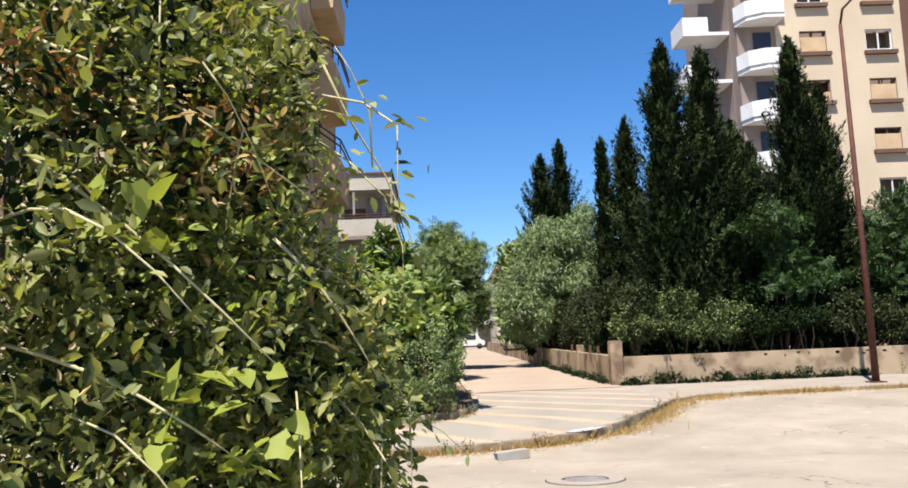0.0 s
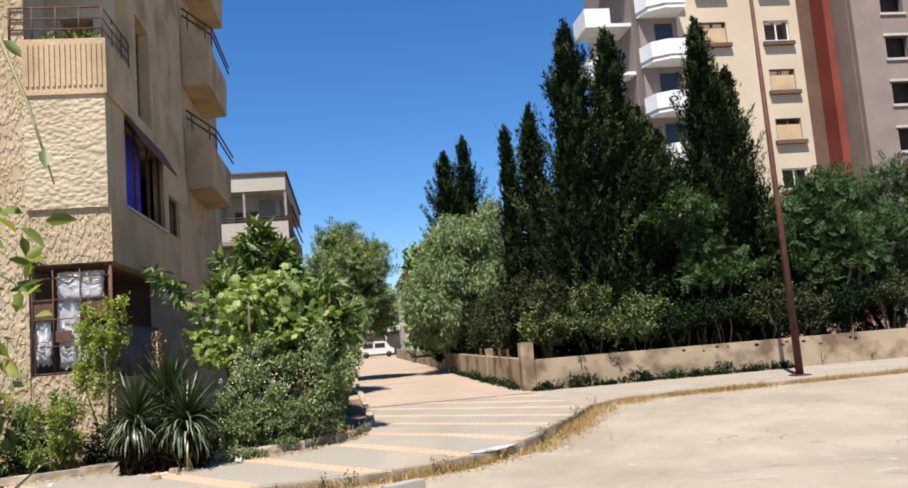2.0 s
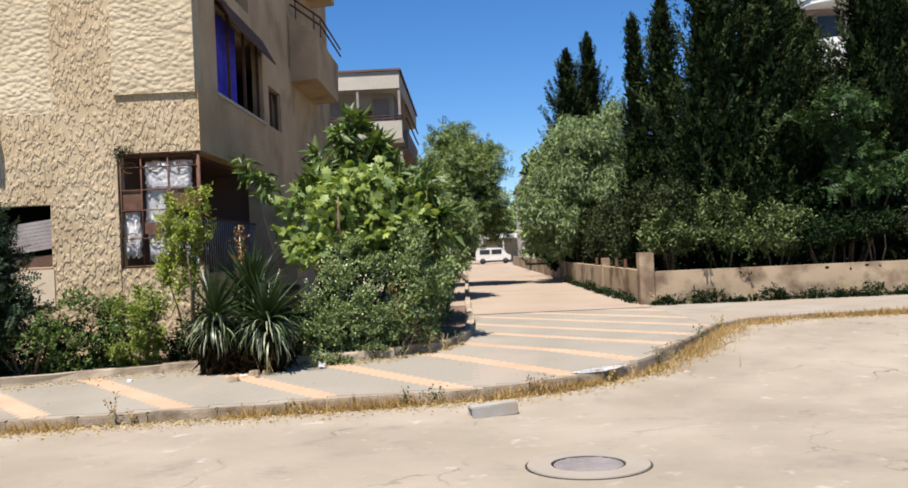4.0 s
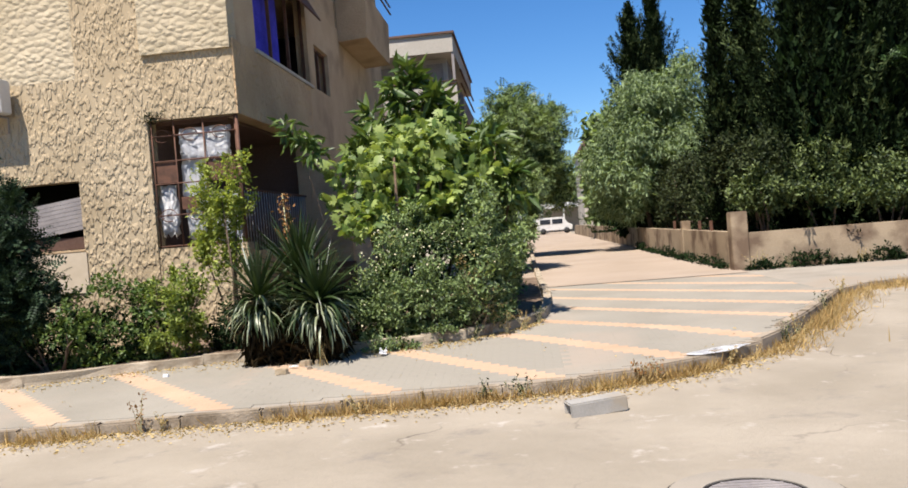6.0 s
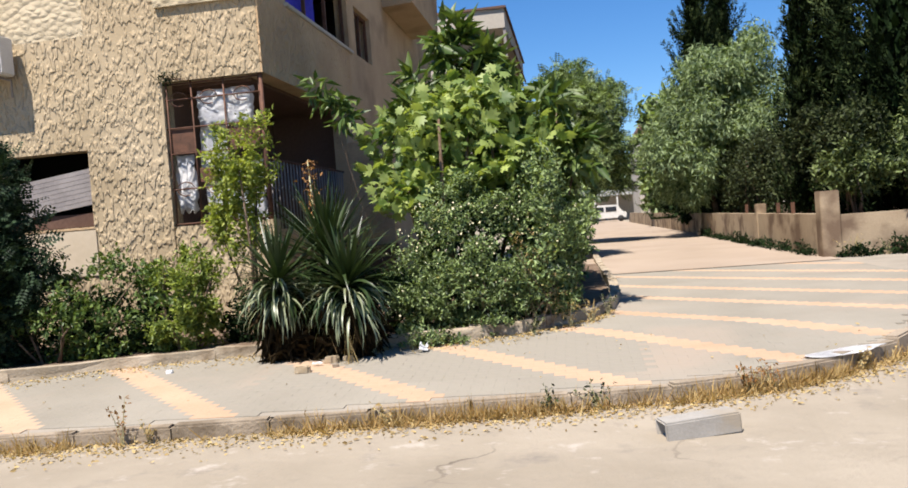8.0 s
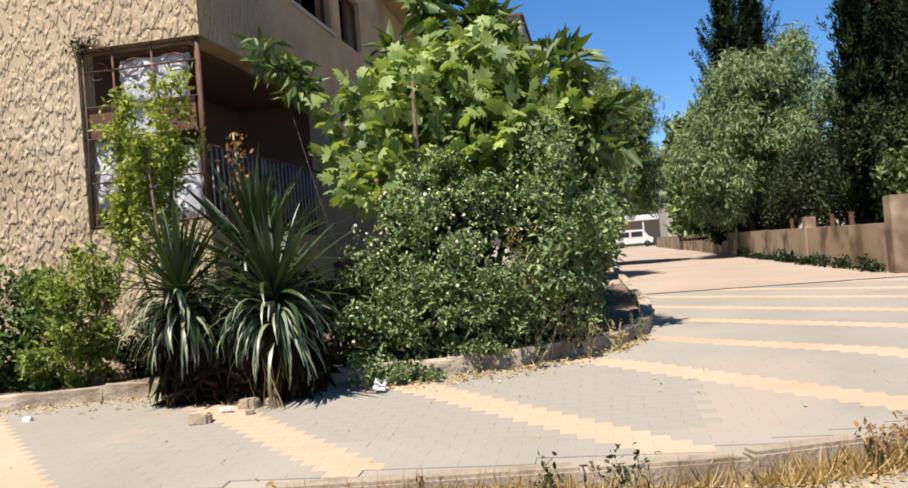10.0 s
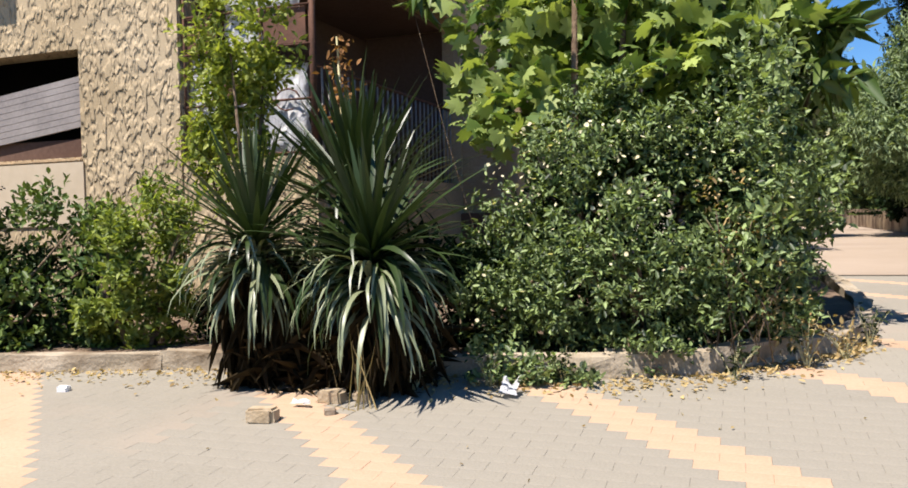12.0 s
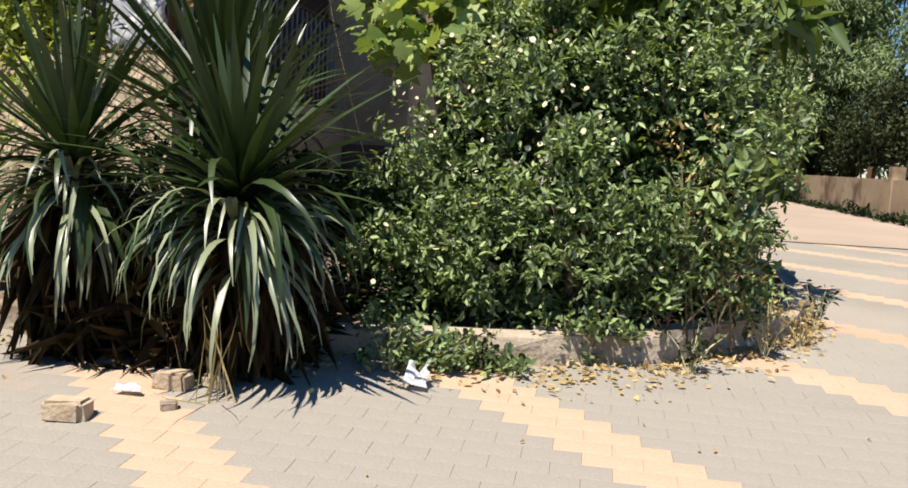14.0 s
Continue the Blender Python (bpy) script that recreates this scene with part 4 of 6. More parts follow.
# ---- vegetation ----
LEAF = ([(0, 0, 0), (0.22, 0.3, 0.06), (0.2, 0.65, 0.04), (0, 1, -0.12), (-0.2, 0.65, 0.04), (-0.22, 0.3, 0.06)], [(0, 1, 2, 3), (0, 3, 4, 5)])
HEART = ([(0, 0, 0.02), (0.3, -0.08, 0.05), (0.44, 0.2, 0.08), (0.3, 0.6, 0.04), (0, 1, -0.12), (-0.3, 0.6, 0.04), (-0.44, 0.2, 0.08), (-0.3, -0.08, 0.05)], [(0, 1, 2, 3, 4), (0, 4, 5, 6, 7)])
FIG = ([(0, 0.3, 0.05), (0, 0, 0), (0.2, -0.06, 0), (0.46, 0.04, -0.05), (0.34, 0.22, 0.03), (0.6, 0.44, -0.1), (0.36, 0.5, 0.02), (0.36, 0.8, -0.08), (0.16, 0.66, 0.02), (0, 1.0, -0.14),
        (-0.16, 0.66, 0.02), (-0.36, 0.8, -0.08), (-0.36, 0.5, 0.02), (-0.6, 0.44, -0.1), (-0.34, 0.22, 0.03), (-0.46, 0.04, -0.05), (-0.2, -0.06, 0)],
       [(0, i, i + 1) for i in range(1, 16)] + [(0, 16, 1)])


def clusters(centres, n, per, spread, fill=0.2):
    """Leaf sprigs: n short twigs on the clumps, the leaves set along each and splayed to its sides."""
    c, d = blobs(centres, n, fill)
    w = d + rng.normal(0, 0.55, (n, 3)) + np.array((0, 0, 0.2))
    w /= np.linalg.norm(w, axis=1, keepdims=True) + 1e-9
    s = np.tile((np.arange(per) / max(1, per - 1) - 0.6) * 3.4 * spread, n)
    w = np.repeat(w, per, 0)
    p = np.repeat(c, per, 0) + w * s[:, None] + rng.normal(0, spread * 0.22, (n * per, 3))
    side = rng.normal(0, 0.8, (n * per, 3))
    return p, w * 0.7 + side


def bush(name, centres, n, per, tmpl, size, mat, label, base, spread=0.05, jitter=0.75, category="shrub", stems=4, fill=0.25, wide=1.0, lift=0.25, group="", stem_mat=None, thick=0.03):
    ob = thing(name, base, label, category, group)
    p, d = clusters(centres, n, per, spread, fill)
    p[:, 2] = np.maximum(p[:, 2], base[2] + 0.03)
    under(ob, scatter_mesh("crown", p, d + np.array((0, 0, lift)), *tmpl, size * (0.6 + 0.8 * rng.random(len(p))), mat, jitter, wide))
    for c in sorted(centres[1:], key=lambda c: -c[3] * c[5])[:stems]:
        q, b = Vector(c[:3]), Vector(base)
        b = b + Vector((0.25 * (q.x - b.x), 0.25 * (q.y - b.y), -0.06))
        mid = b.lerp(q, 0.5) + Vector((rng.normal(0, 0.08), rng.normal(0, 0.08), 0.05))
        under(ob, tube("limb", [b, mid, q], [thick, thick * 0.75, thick * 0.35], stem_mat or BARK, 6))
    return ob


def cypress(x, y, h, r, seed, base=0.9):
    """Upswept boughs, each a ragged plume of sprays, with gaps between them and a few side leaders."""
    ob = thing("cypress_tree", (x, y, base), "tall dark green cypress with ragged upright plumes", "tree", "cypresses behind the wall")
    g = np.random.default_rng(seed)
    nb, per = int(14 * h * (0.45 + r)), 125
    t = g.random(nb) ** 0.85
    prof = np.interp(t, [0, 0.12, 0.35, 0.6, 0.8, 0.93, 1.0], [1.0, 1.12, 0.96, 0.7, 0.43, 0.19, 0.02])
    a = g.random(nb) * 6.2832
    lob = 1 + 0.3 * np.sin(2 * a + 6 * t + seed) + 0.22 * np.sin(3 * a - 15 * t + seed * 2) + 0.3 * g.normal(0, 1, nb)
    reach = r * prof * np.clip(lob, 0.35, 1.9)
    z1 = base + 0.4 + t * (h - 0.4)
    drop = reach * (0.5 + 0.7 * g.random(nb)) + 0.35
    root = np.stack([x + 0.2 * reach * np.cos(a), y + 0.2 * reach * np.sin(a), z1 - drop], 1)
    tip = np.stack([x + reach * np.cos(a), y + reach * np.sin(a), z1 + 0.25 * g.random(nb)], 1)
    s = g.random((nb, per, 1)) ** 0.6
    sag = 0.22 * np.sin(np.pi * s) * np.array((0, 0, -1.0))
    wide = (0.15 * (1 - s) + 0.022) * (0.6 + 0.8 * g.random((nb, 1, 1)))
    p = root[:, None, :] * (1 - s) + tip[:, None, :] * s + sag + g.normal(0, 1, (nb, per, 3)) * wide
    p = p.reshape(-1, 3)
    p[:, 2] = np.maximum(p[:, 2], base + 0.1)
    # tip sprays of most boughs take the lighter tone that stands for sunlight
    sunlit = (s.reshape(-1) > 0.8) & np.repeat(g.random(nb) < 0.6, per)
    d = np.repeat((tip - root) / np.linalg.norm(tip - root, axis=1, keepdims=True), per, 0)
    # near-black leaves at the heart stand for shade deep in the crown
    ci = np.random.default_rng(seed + 500)
    m = int(330 * h * r)
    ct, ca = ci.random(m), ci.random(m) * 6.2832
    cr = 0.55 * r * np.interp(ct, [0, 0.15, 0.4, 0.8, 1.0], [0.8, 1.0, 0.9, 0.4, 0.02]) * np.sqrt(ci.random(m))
    shade_core = np.stack([x + cr * np.cos(ca), y + cr * np.sin(ca), base + 0.2 + ct * (h - 0.6)], 1)
    under(ob, scatter_mesh("crown", p[~sunlit], d[~sunlit], *PLUME, 0.135 * (0.5 + g.random((~sunlit).sum())), L_CYP, 0.5, 0.8),
          scatter_mesh("sunlit_tips", p[sunlit], d[sunlit], *PLUME, 0.12 * (0.5 + g.random(sunlit.sum())), L_TIP, 0.5, 0.8),
          scatter_mesh("inner_shade_foliage", shade_core, np.tile((0, 0, 1.0), (m, 1)), *NEEDLE, 0.3 * (0.5 + ci.random(m)), L_DARKSHADE, 0.5, 0.9),
          tube("trunk", [(x, y, base - 0.1), (x + 0.05, y, base + h * 0.5), (x, y, base + h * 0.9)], [0.16, 0.1, 0.02], BARK, 8))
    return ob


for i, (x, y, h, r) in enumerate(((7.8, 28, 10.9, 1.75), (9.3, 28.4, 10.8, 1.6), (12.4, 28.2, 11.0, 1.55), (13.6, 28.8, 9.4, 1.4), (10.9, 30.2, 8.6, 1.3), (8.6, 31, 9.2, 1.5), (7.1, 31, 9.0, 1.2),
                                  (11.7, 30.6, 7.8, 1.0), (14.4, 30.5, 6.8, 0.9), (5.95, 30, 8.1, 0.55), (6.5, 50, 11.9, 1.9), (8.0, 52, 13.2, 1.9))):
    cypress(x, y, h, r, 11 + i)

# fig tree: the outer leaves singly, the rest as one crown
FIGC = clumped(-1.45, 18.45, 2.6, 1.05, 0.66, 0.76, 34, 0.3, 3)
fig = bush("fig_tree", FIGC, 330, 6, FIG, 0.14, L_FIG, "broad-leaved fig tree with bright lobed leaves", (-1.5, 18.45, 0.4), 0.09, 0.6, stems=9, wide=1.0, lift=0.1, category="tree", thick=0.045)
fp, fd = blobs(FIGC[1:], 300, 0.05)
fig_meshes = []
for k in range(4):
    s = scatter_mesh("leaf", np.zeros((1, 3)), np.array([[0, 1.0, 0]]), *FIG, [1.0], L_FIG, 0.0)
    m = s.data
    for v in m.vertices:
        v.co.z += 0.04 * math.sin(5 * v.co.x + k) + 0.05 * (k - 1.5) * v.co.y ** 2
    bpy.data.objects.remove(s)
    fig_meshes.append(m)
for i in range(300):
    lf = new("leaf", fig_meshes[i % 4])
    q = (Vector(fd[i]) + Vector((0, -0.35, -0.15)) + Vector(rng.normal(0, 0.35, 3))).to_track_quat("Y", "Z")
    lf.matrix_basis = Matrix.LocRotScale(fp[i], q @ Euler((0, rng.normal(0, 0.5), 0)).to_quaternion(), Vector((1, 1, 1)) * (0.11 + 0.085 * rng.random()))
    under(fig, lf)

JC = clumped(-1.1, 17.75, 1.12, 1.02, 0.74, 1.0, 92, 0.135, 4) + clumped(-1.88, 17.3, 0.9, 0.36, 0.3, 0.6, 16, 0.3, 41)[1:] + clumped(-1.2, 17.12, 0.82, 0.8, 0.2, 0.4, 30, 0.3, 42)[1:]
jas = bush("flowering_shrub", JC[1:], 4300, 9, LEAF, 0.044, L_SHRUB, "dense dark green shrub dotted with small white blossoms", (-1.1, 17.6, 0.4), 0.032, 0.55, fill=0.12, wide=0.85)
# near-black inner leaves paint the shaded gaps of the shrub
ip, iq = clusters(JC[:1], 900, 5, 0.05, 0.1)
under(jas, scatter_mesh("inner_shade_foliage", ip, iq, *LEAF, 0.05 + 0.03 * rng.random(len(ip)), L_DARKSHADE, 0.8))
p, d = blobs(JC[1:], 2600, 0.0)
keep = (p[:, 1] < 17.7) & (p[:, 2] > 0.6) & (p[:, 2] < 1.85) & (rng.random(len(p)) < 0.1 + 0.6 * (p[:, 2] > 1.35))
FLOWER = ([(0, 0, 0)] + [(0.5 * math.cos(a), 0.5 * math.sin(a), 0.12) for a in np.linspace(0, 6.2832, 11)[:10]], [(0, i, i % 10 + 1) for i in range(1, 11)])
under(jas, scatter_mesh("blossoms", p[keep] + d[keep] * 0.075, d[keep], *FLOWER, 0.015 + 0.017 * rng.random(keep.sum()), PETAL, 0.7))

bush("side_shrub", clumped(-0.4, 19.0, 1.3, 0.5, 1.3, 1.1, 34, 0.3, 5), 2600, 7, LEAF, 0.065, L_SHRUB, "leafy green shrub along the lane edge", (-0.2, 19.0, 0.4), 0.06)
bush("side_shrub", clumped(-0.55, 22.5, 1.5, 0.7, 2.2, 1.2, 34, 0.3, 51), 1400, 6, LEAF, 0.11, L_SHRUB, "leafy green shrub along the lane edge", (-0.4, 22.5, 0.4), 0.07)
HC = clumped(-5.9, 17.0, 0.92, 1.3, 0.45, 0.62, 60, 0.2, 6)[1:] + clumped(-8.6, 16.4, 0.8, 1.4, 0.42, 0.5, 40, 0.2, 61)[1:]
low_hedge = bush("low_hedge", HC, 1500, 8, LEAF, 0.062, L_LOQ, "unkempt low mixed hedge along the planter", (-6.2, 16.8, 0.38), 0.045, stems=22, thick=0.016)
# near-black inner leaves give the hedge its shaded base by colour
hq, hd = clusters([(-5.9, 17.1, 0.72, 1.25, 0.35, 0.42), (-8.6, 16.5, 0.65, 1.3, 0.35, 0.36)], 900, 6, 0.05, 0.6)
under(low_hedge, scatter_mesh("inner_shade_foliage", np.maximum(hq, (-99, -99, 0.42)), hd, *LEAF, 0.06 + 0.03 * rng.random(len(hq)), L_DARKSHADE, 0.8))
bush("upright_shrub", clumped(-4.6, 17.0, 1.0, 0.4, 0.36, 0.62, 34, 0.22, 8)[1:], 620, 9, LEAF, 0.055, L_SPRAY, "upright light green shrub with fine foliage", (-4.6, 17.0, 0.38), 0.04)
bush("dark_evergreen", clumped(-7.15, 16.75, 1.65, 0.85, 0.6, 1.45, 60, 0.24, 7), 2100, 4, PINNATE, 0.17, L_FROND, "dark feathery evergreen shrub beside the house", (-7.15, 16.75, 0.38), 0.05)
bush("young_privet", clumped(-4.07, 17.45, 1.75, 0.24, 0.24, 0.55, 14, 0.4, 70)[1:] + clumped(-3.95, 17.4, 2.55, 0.34, 0.3, 0.46, 24, 0.34, 71)[1:] + clumped(-3.66, 17.4, 2.95, 0.16, 0.15, 0.2, 5, 0.5, 72)[1:], 760, 7, LEAF, 0.06, L_LIGHT, "slender young tree with fine yellowish green leaves", (-3.9, 17.4, 0.38), 0.05, fill=0.5, stems=5, thick=0.022)
LQ = clumped(-1.62, 20.4, 3.62, 0.86, 0.7, 0.85, 26, 0.3, 9)[1:]
bush("loquat_tree", LQ, 190, 9, LONG, 0.33, L_LOQ, "loquat tree with long drooping leaves", (-1.6, 20.3, 0.4), 0.05, 0.75, category="tree", stems=8, wide=1.25, lift=-0.15, thick=0.05)
bush("loquat_tree", clumped(-0.35, 19.0, 2.65, 0.5, 0.5, 0.6, 12, 0.35, 91), 70, 9, LONG, 0.28, L_LOQ, "low loquat with long drooping leaves", (-0.4, 19.1, 0.4), 0.04, 0.7, category="tree", stems=4, wide=1.25, lift=-0.3)
bush("loquat_sprig", [(-3.05, 18.6, 3.35, 0.1, 0.1, 0.1), (-3.15, 18.55, 3.5, 0.22, 0.15, 0.2), (-2.9, 18.5, 3.2, 0.15, 0.12, 0.18)], 26, 6, LONG, 0.2, L_LOQ, "slender loquat shoot with a few drooping leaves", (-2.0, 18.5, 0.4), 0.04, 0.6, category="tree", stems=1, wide=1.2, lift=-0.2, thick=0.004)
bush("lane_tree", clumped(0.4, 41, 4.5, 1.9, 1.8, 2.3, 44, 0.32, 10), 2600, 4, PINNATE, 0.34, L_SHRUB, "rounded bright green tree overhanging the lane", (-0.6, 41, 0.4), 0.12, category="tree", thick=0.12)
bush("lane_tree", clumped(-0.5, 31.5, 2.6, 1.0, 2.2, 1.4, 36, 0.32, 13), 2200, 4, PINNATE, 0.26, L_SHRUB, "dense green tree beside the lane", (-0.9, 31.5, 0.4), 0.1, category="tree", thick=0.1)
bush("feathery_tree", clumped(4.5, 41, 3.7, 1.5, 2.4, 1.7, 40, 0.3, 12)[1:] + clumped(5.6, 42, 5.5, 1.6, 2.0, 1.9, 34, 0.28, 121)[1:] + clumped(6.9, 42.5, 6.4, 1.5, 1.6, 2.3, 34, 0.28, 122)[1:] + clumped(7.6, 41, 4.0, 1.6, 1.6, 2.0, 24, 0.3, 123)[1:], 8200, 6, LONG, 0.21, L_WILLOW, "feathery light green tree overhanging the garden wall", (5.7, 41, 0.9), 0.14, 0.45, category="tree", lift=-0.9, thick=0.12)
bush("dark_evergreen", clumped(5.4, 45, 2.6, 0.9, 3.0, 1.9, 30, 0.3, 14), 1500, 5, LEAF, 0.2, L_DARKSHADE, "dark shrub leaning over the lane wall", (5.6, 45, 0.9), 0.1)
albizia = []
for k in range(11):
    albizia.append((11.0 + rng.normal(0, 0.7), 27.3 + rng.normal(0, 0.4), 3.2 + 0.24 * k, 0.75 * (1.1 - 0.04 * k), 0.6, 0.13))
bush("silk_tree", albizia, 420, 4, PINNATE, 0.34, L_SILK, "silk tree with flat tiers of bright feathery leaves", (11.0, 27.4, 0.9), 0.05, 0.5, category="tree", fill=0.8, stems=6, lift=0.0, thick=0.05)
for i, (x, y, z, r, h, m, t) in enumerate(((15.6, 27.6, 4.0, 1.5, 2.0, L_SILK, PINNATE), (18.4, 28.2, 4.2, 1.9, 2.2, L_SILK, PINNATE), (21.5, 28, 3.6, 1.9, 2.0, L_SILK, PINNATE))):
    bush("garden_tree", clumped(x, y, z, r, r * 0.8, h, 40, 0.3, 100 + i), 1700, 4, t, 0.3, m, "leafy green garden tree behind the wall", (x, y, 0.9), 0.1, category="tree", thick=0.1)
# filler shrubs in near-black leaf stand for the deep shade behind the hedge
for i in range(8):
    bush("shade_filler_shrub", clumped(6.6 + 1.5 * i, 28.0, 2.3, 1.0, 0.7, 1.3, 16, 0.34, 120 + i), 700, 5, LEAF, 0.15, L_DARKSHADE, "near-black filler shrub standing for the shade between the trees", (6.6 + 1.5 * i, 28.0, 0.9), 0.1, stems=3)
# shrubs 0-2 take the sunlit tone; 3, 4 and 7 near-black for shaded gaps
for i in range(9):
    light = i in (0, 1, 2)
    bush("hedge_shrub", clumped(6.0 + 1.35 * i, 26.5 + 0.15 * math.sin(i * 2.1), 2.2 + 0.2 * math.sin(i * 1.7), 0.8 + 0.15 * math.sin(i * 2.9), 0.6, 0.5 + 0.16 * math.sin(i * 1.3), 20, 0.4, 20 + i), 900 if light else 560, 5, LEAF, 0.1, L_HEDGELIT if light else (L_DARKSHADE if i in (3, 4, 7) else L_HEDGE),
         "rounded light green hedge shrub behind the wall, toned as sunlit" if light else "rounded greyish green hedge shrub behind the wall, darkened for shade", (6.0 + 1.35 * i, 26.5, 0.9), 0.07, stems=3, group="hedge behind the garden wall")
for i in range(16):
    bush("lane_hedge_shrub", clumped(6.05, 27.5 + 1.9 * i, 2.5 + 0.4 * math.sin(i * 1.9), 0.65, 1.2, 1.2, 18, 0.34, 140 + i), 800, 5, LEAF, 0.11, L_HEDGE, "greyish green hedge shrub above the lane wall", (6.05, 27.5 + 1.9 * i, 0.9), 0.07, stems=3, group="hedge along the lane wall")


# yuccas: every sword leaf is a piece
def sword(e0, bend, length, width, mat=L_YUCCA):
    """A blade that leaves the heart at angle e0 and bends down."""
    bm = bmesh.new()
    n, x, z, e = 7, 0.0, 0.0, e0
    rows = []
    for i in range(n + 1):
        t = i / n
        w = width * (0.65 + 0.5 * math.sin(min(1, t * 1.4) * math.pi * 0.8)) * (1 - t ** 3) + 0.001
        rows.append([bm.verts.new((x, -w, z + 0.25 * w)), bm.verts.new((x, 0, z)), bm.verts.new((x, w, z + 0.25 * w))])
        x += math.cos(e) * length / n
        z += math.sin(e) * length / n
        e -= bend * (0.3 + 1.4 * t) / n
    for a, b in zip(rows, rows[1:]):
        bm.faces.new((a[0], a[1], b[1], b[0])), bm.faces.new((a[1], a[2], b[2], b[1]))
    me = bpy.data.meshes.new("leaf")
    bm.to_mesh(me)
    bm.free()
    me.materials.append(mat)
    me.shade_smooth()
    return me


SWORDS = [sword(radians(e), radians(b), L, 0.0175) for e, b, L in ((80, 10, 0.66), (64, 14, 0.72), (50, 18, 0.74), (34, 22, 0.74), (18, 30, 0.72), (22, 140, 0.62), (6, 145, 0.62), (-18, 105, 0.54))]


HANGING = [sword(radians(e), radians(b), L, 0.0115, L_PALE) for e, b, L in ((40, 165, 0.54), (12, 135, 0.55), (-22, 95, 0.52))]


def yucca(x, y, z, n, scale, base, seed, droop):
    g = np.random.default_rng(seed)
    ob = thing("yucca", (x, y + 0.15, base), "yucca with stiff dark sword leaves and drooping lower ones", "yucca", "yuccas in the planter")
    under(ob, tube("trunk", [(x, y + 0.15, base - 0.1), (x, y + 0.08, (base + z) / 2), (x, y, z)], [0.09, 0.08, 0.06], DEAD, 8))
    for i in range(n):
        t = i / n
        k = min(7, int(1 + (t * 4.6 if not droop else 7 * t ** 0.8))) if i % 9 else 0
        lf = new("leaf", SWORDS[k])
        s = scale * (0.8 + 0.35 * g.random())
        lf.matrix_basis = Matrix.LocRotScale((x, y, z + 0.12 * (1 - t) * scale), Euler((g.normal(0, 0.17), g.normal(0, 0.2), i * 2.39996 + g.normal(0, 0.2))), (s, s, s))
        under(ob, lf)
    if droop:
        for i in range(130):
            lf = new("leaf", HANGING[i % 3])
            s = scale * (0.85 + 0.35 * g.random())
            lf.matrix_basis = Matrix.LocRotScale((x, y, z - 0.02 - 0.12 * g.random()), Euler((g.normal(0, 0.15), g.normal(0, 0.15), i * 2.39996 + g.normal(0, 0.3))), (s, s, s))
            under(ob, lf)
    # skirt of dead leaves, thick and dark to fill in shade below the head
    sk = 420 if droop else 160
    a = g.random(sk) * 6.2832
    q = 0.08 + 0.14 * g.random(sk)
    p = np.stack([x + q * np.cos(a), y + 0.08 + q * np.sin(a), base + 0.28 + (z - base - 0.25) * g.random(sk)], 1)
    d = np.stack([0.3 * np.cos(a), 0.3 * np.sin(a), -np.ones(sk)], 1)
    under(ob, scatter_mesh("dead_shade_skirt", p, d, *LONG, 0.22 + 0.2 * g.random(sk), DEAD, 0.25, 0.35))


yucca(-3.2, 16.38, 1.09, 150, 1.0, 0.3, 1, True)
yucca(-2.42, 16.32, 1.0, 165, 1.05, 0.3, 2, True)
yucca(-2.78, 16.9, 1.28, 150, 1.2, 0.36, 3, False)
# two more near-black fillers stand for plant shade against the house wall
bush("shade_filler_shrub", clumped(-2.7, 17.45, 0.8, 0.9, 0.28, 0.5, 16, 0.34, 300), 900, 6, LEAF, 0.07, L_DARKSHADE, "near-black filler shrub standing for the shade behind the yuccas", (-2.7, 17.45, 0.4), 0.05)
bush("shade_filler_shrub", clumped(-3.85, 17.35, 0.7, 0.5, 0.22, 0.36, 12, 0.34, 302), 420, 6, LEAF, 0.06, L_DARKSHADE, "near-black filler shrub standing for the shade beside the slender tree", (-3.85, 17.35, 0.4), 0.05)
bush("side_shrub", clumped(-0.28, 18.3, 0.66, 0.2, 0.5, 0.3, 18, 0.34, 301), 500, 6, LEAF, 0.075, L_SHRUB, "low leafy shrub at the planter corner", (0.0, 18.5, 0.4), 0.05)
gy1, gy2 = clusters([(-0.55, 17.3, 1.15, 0.22, 0.15, 0.4), (-0.35, 17.45, 0.75, 0.2, 0.2, 0.25)], 70, 7, 0.045, 0.6)
under(jas, scatter_mesh("dry_foliage", gy1, gy2, *LEAF, 0.025 + 0.03 * rng.random(len(gy1)), STRAW, 0.6, 0.8))
for k in range(9):
    bx, tz = -0.66 + 0.04 * k, 0.7 + 0.7 * rng.random()
    under(jas, tube("dry_twig", [(bx, 17.2, 0.42), (bx + rng.normal(0, 0.06), 17.14, tz * 0.6), (bx + rng.normal(0, 0.14), 17.16, tz)], [0.006, 0.004, 0.002], BARK, 4))
bush("trailing_weeds", clumped(-1.75, 16.72, 0.38, 0.4, 0.14, 0.15, 14, 0.4, 310)[1:], 120, 8, LEAF, 0.05, L_SHRUB, "green trailing weeds spilling over the planter edging", (-1.75, 16.75, pave_z(0, 16.7)), 0.035, category="weeds", stems=3, thick=0.008)
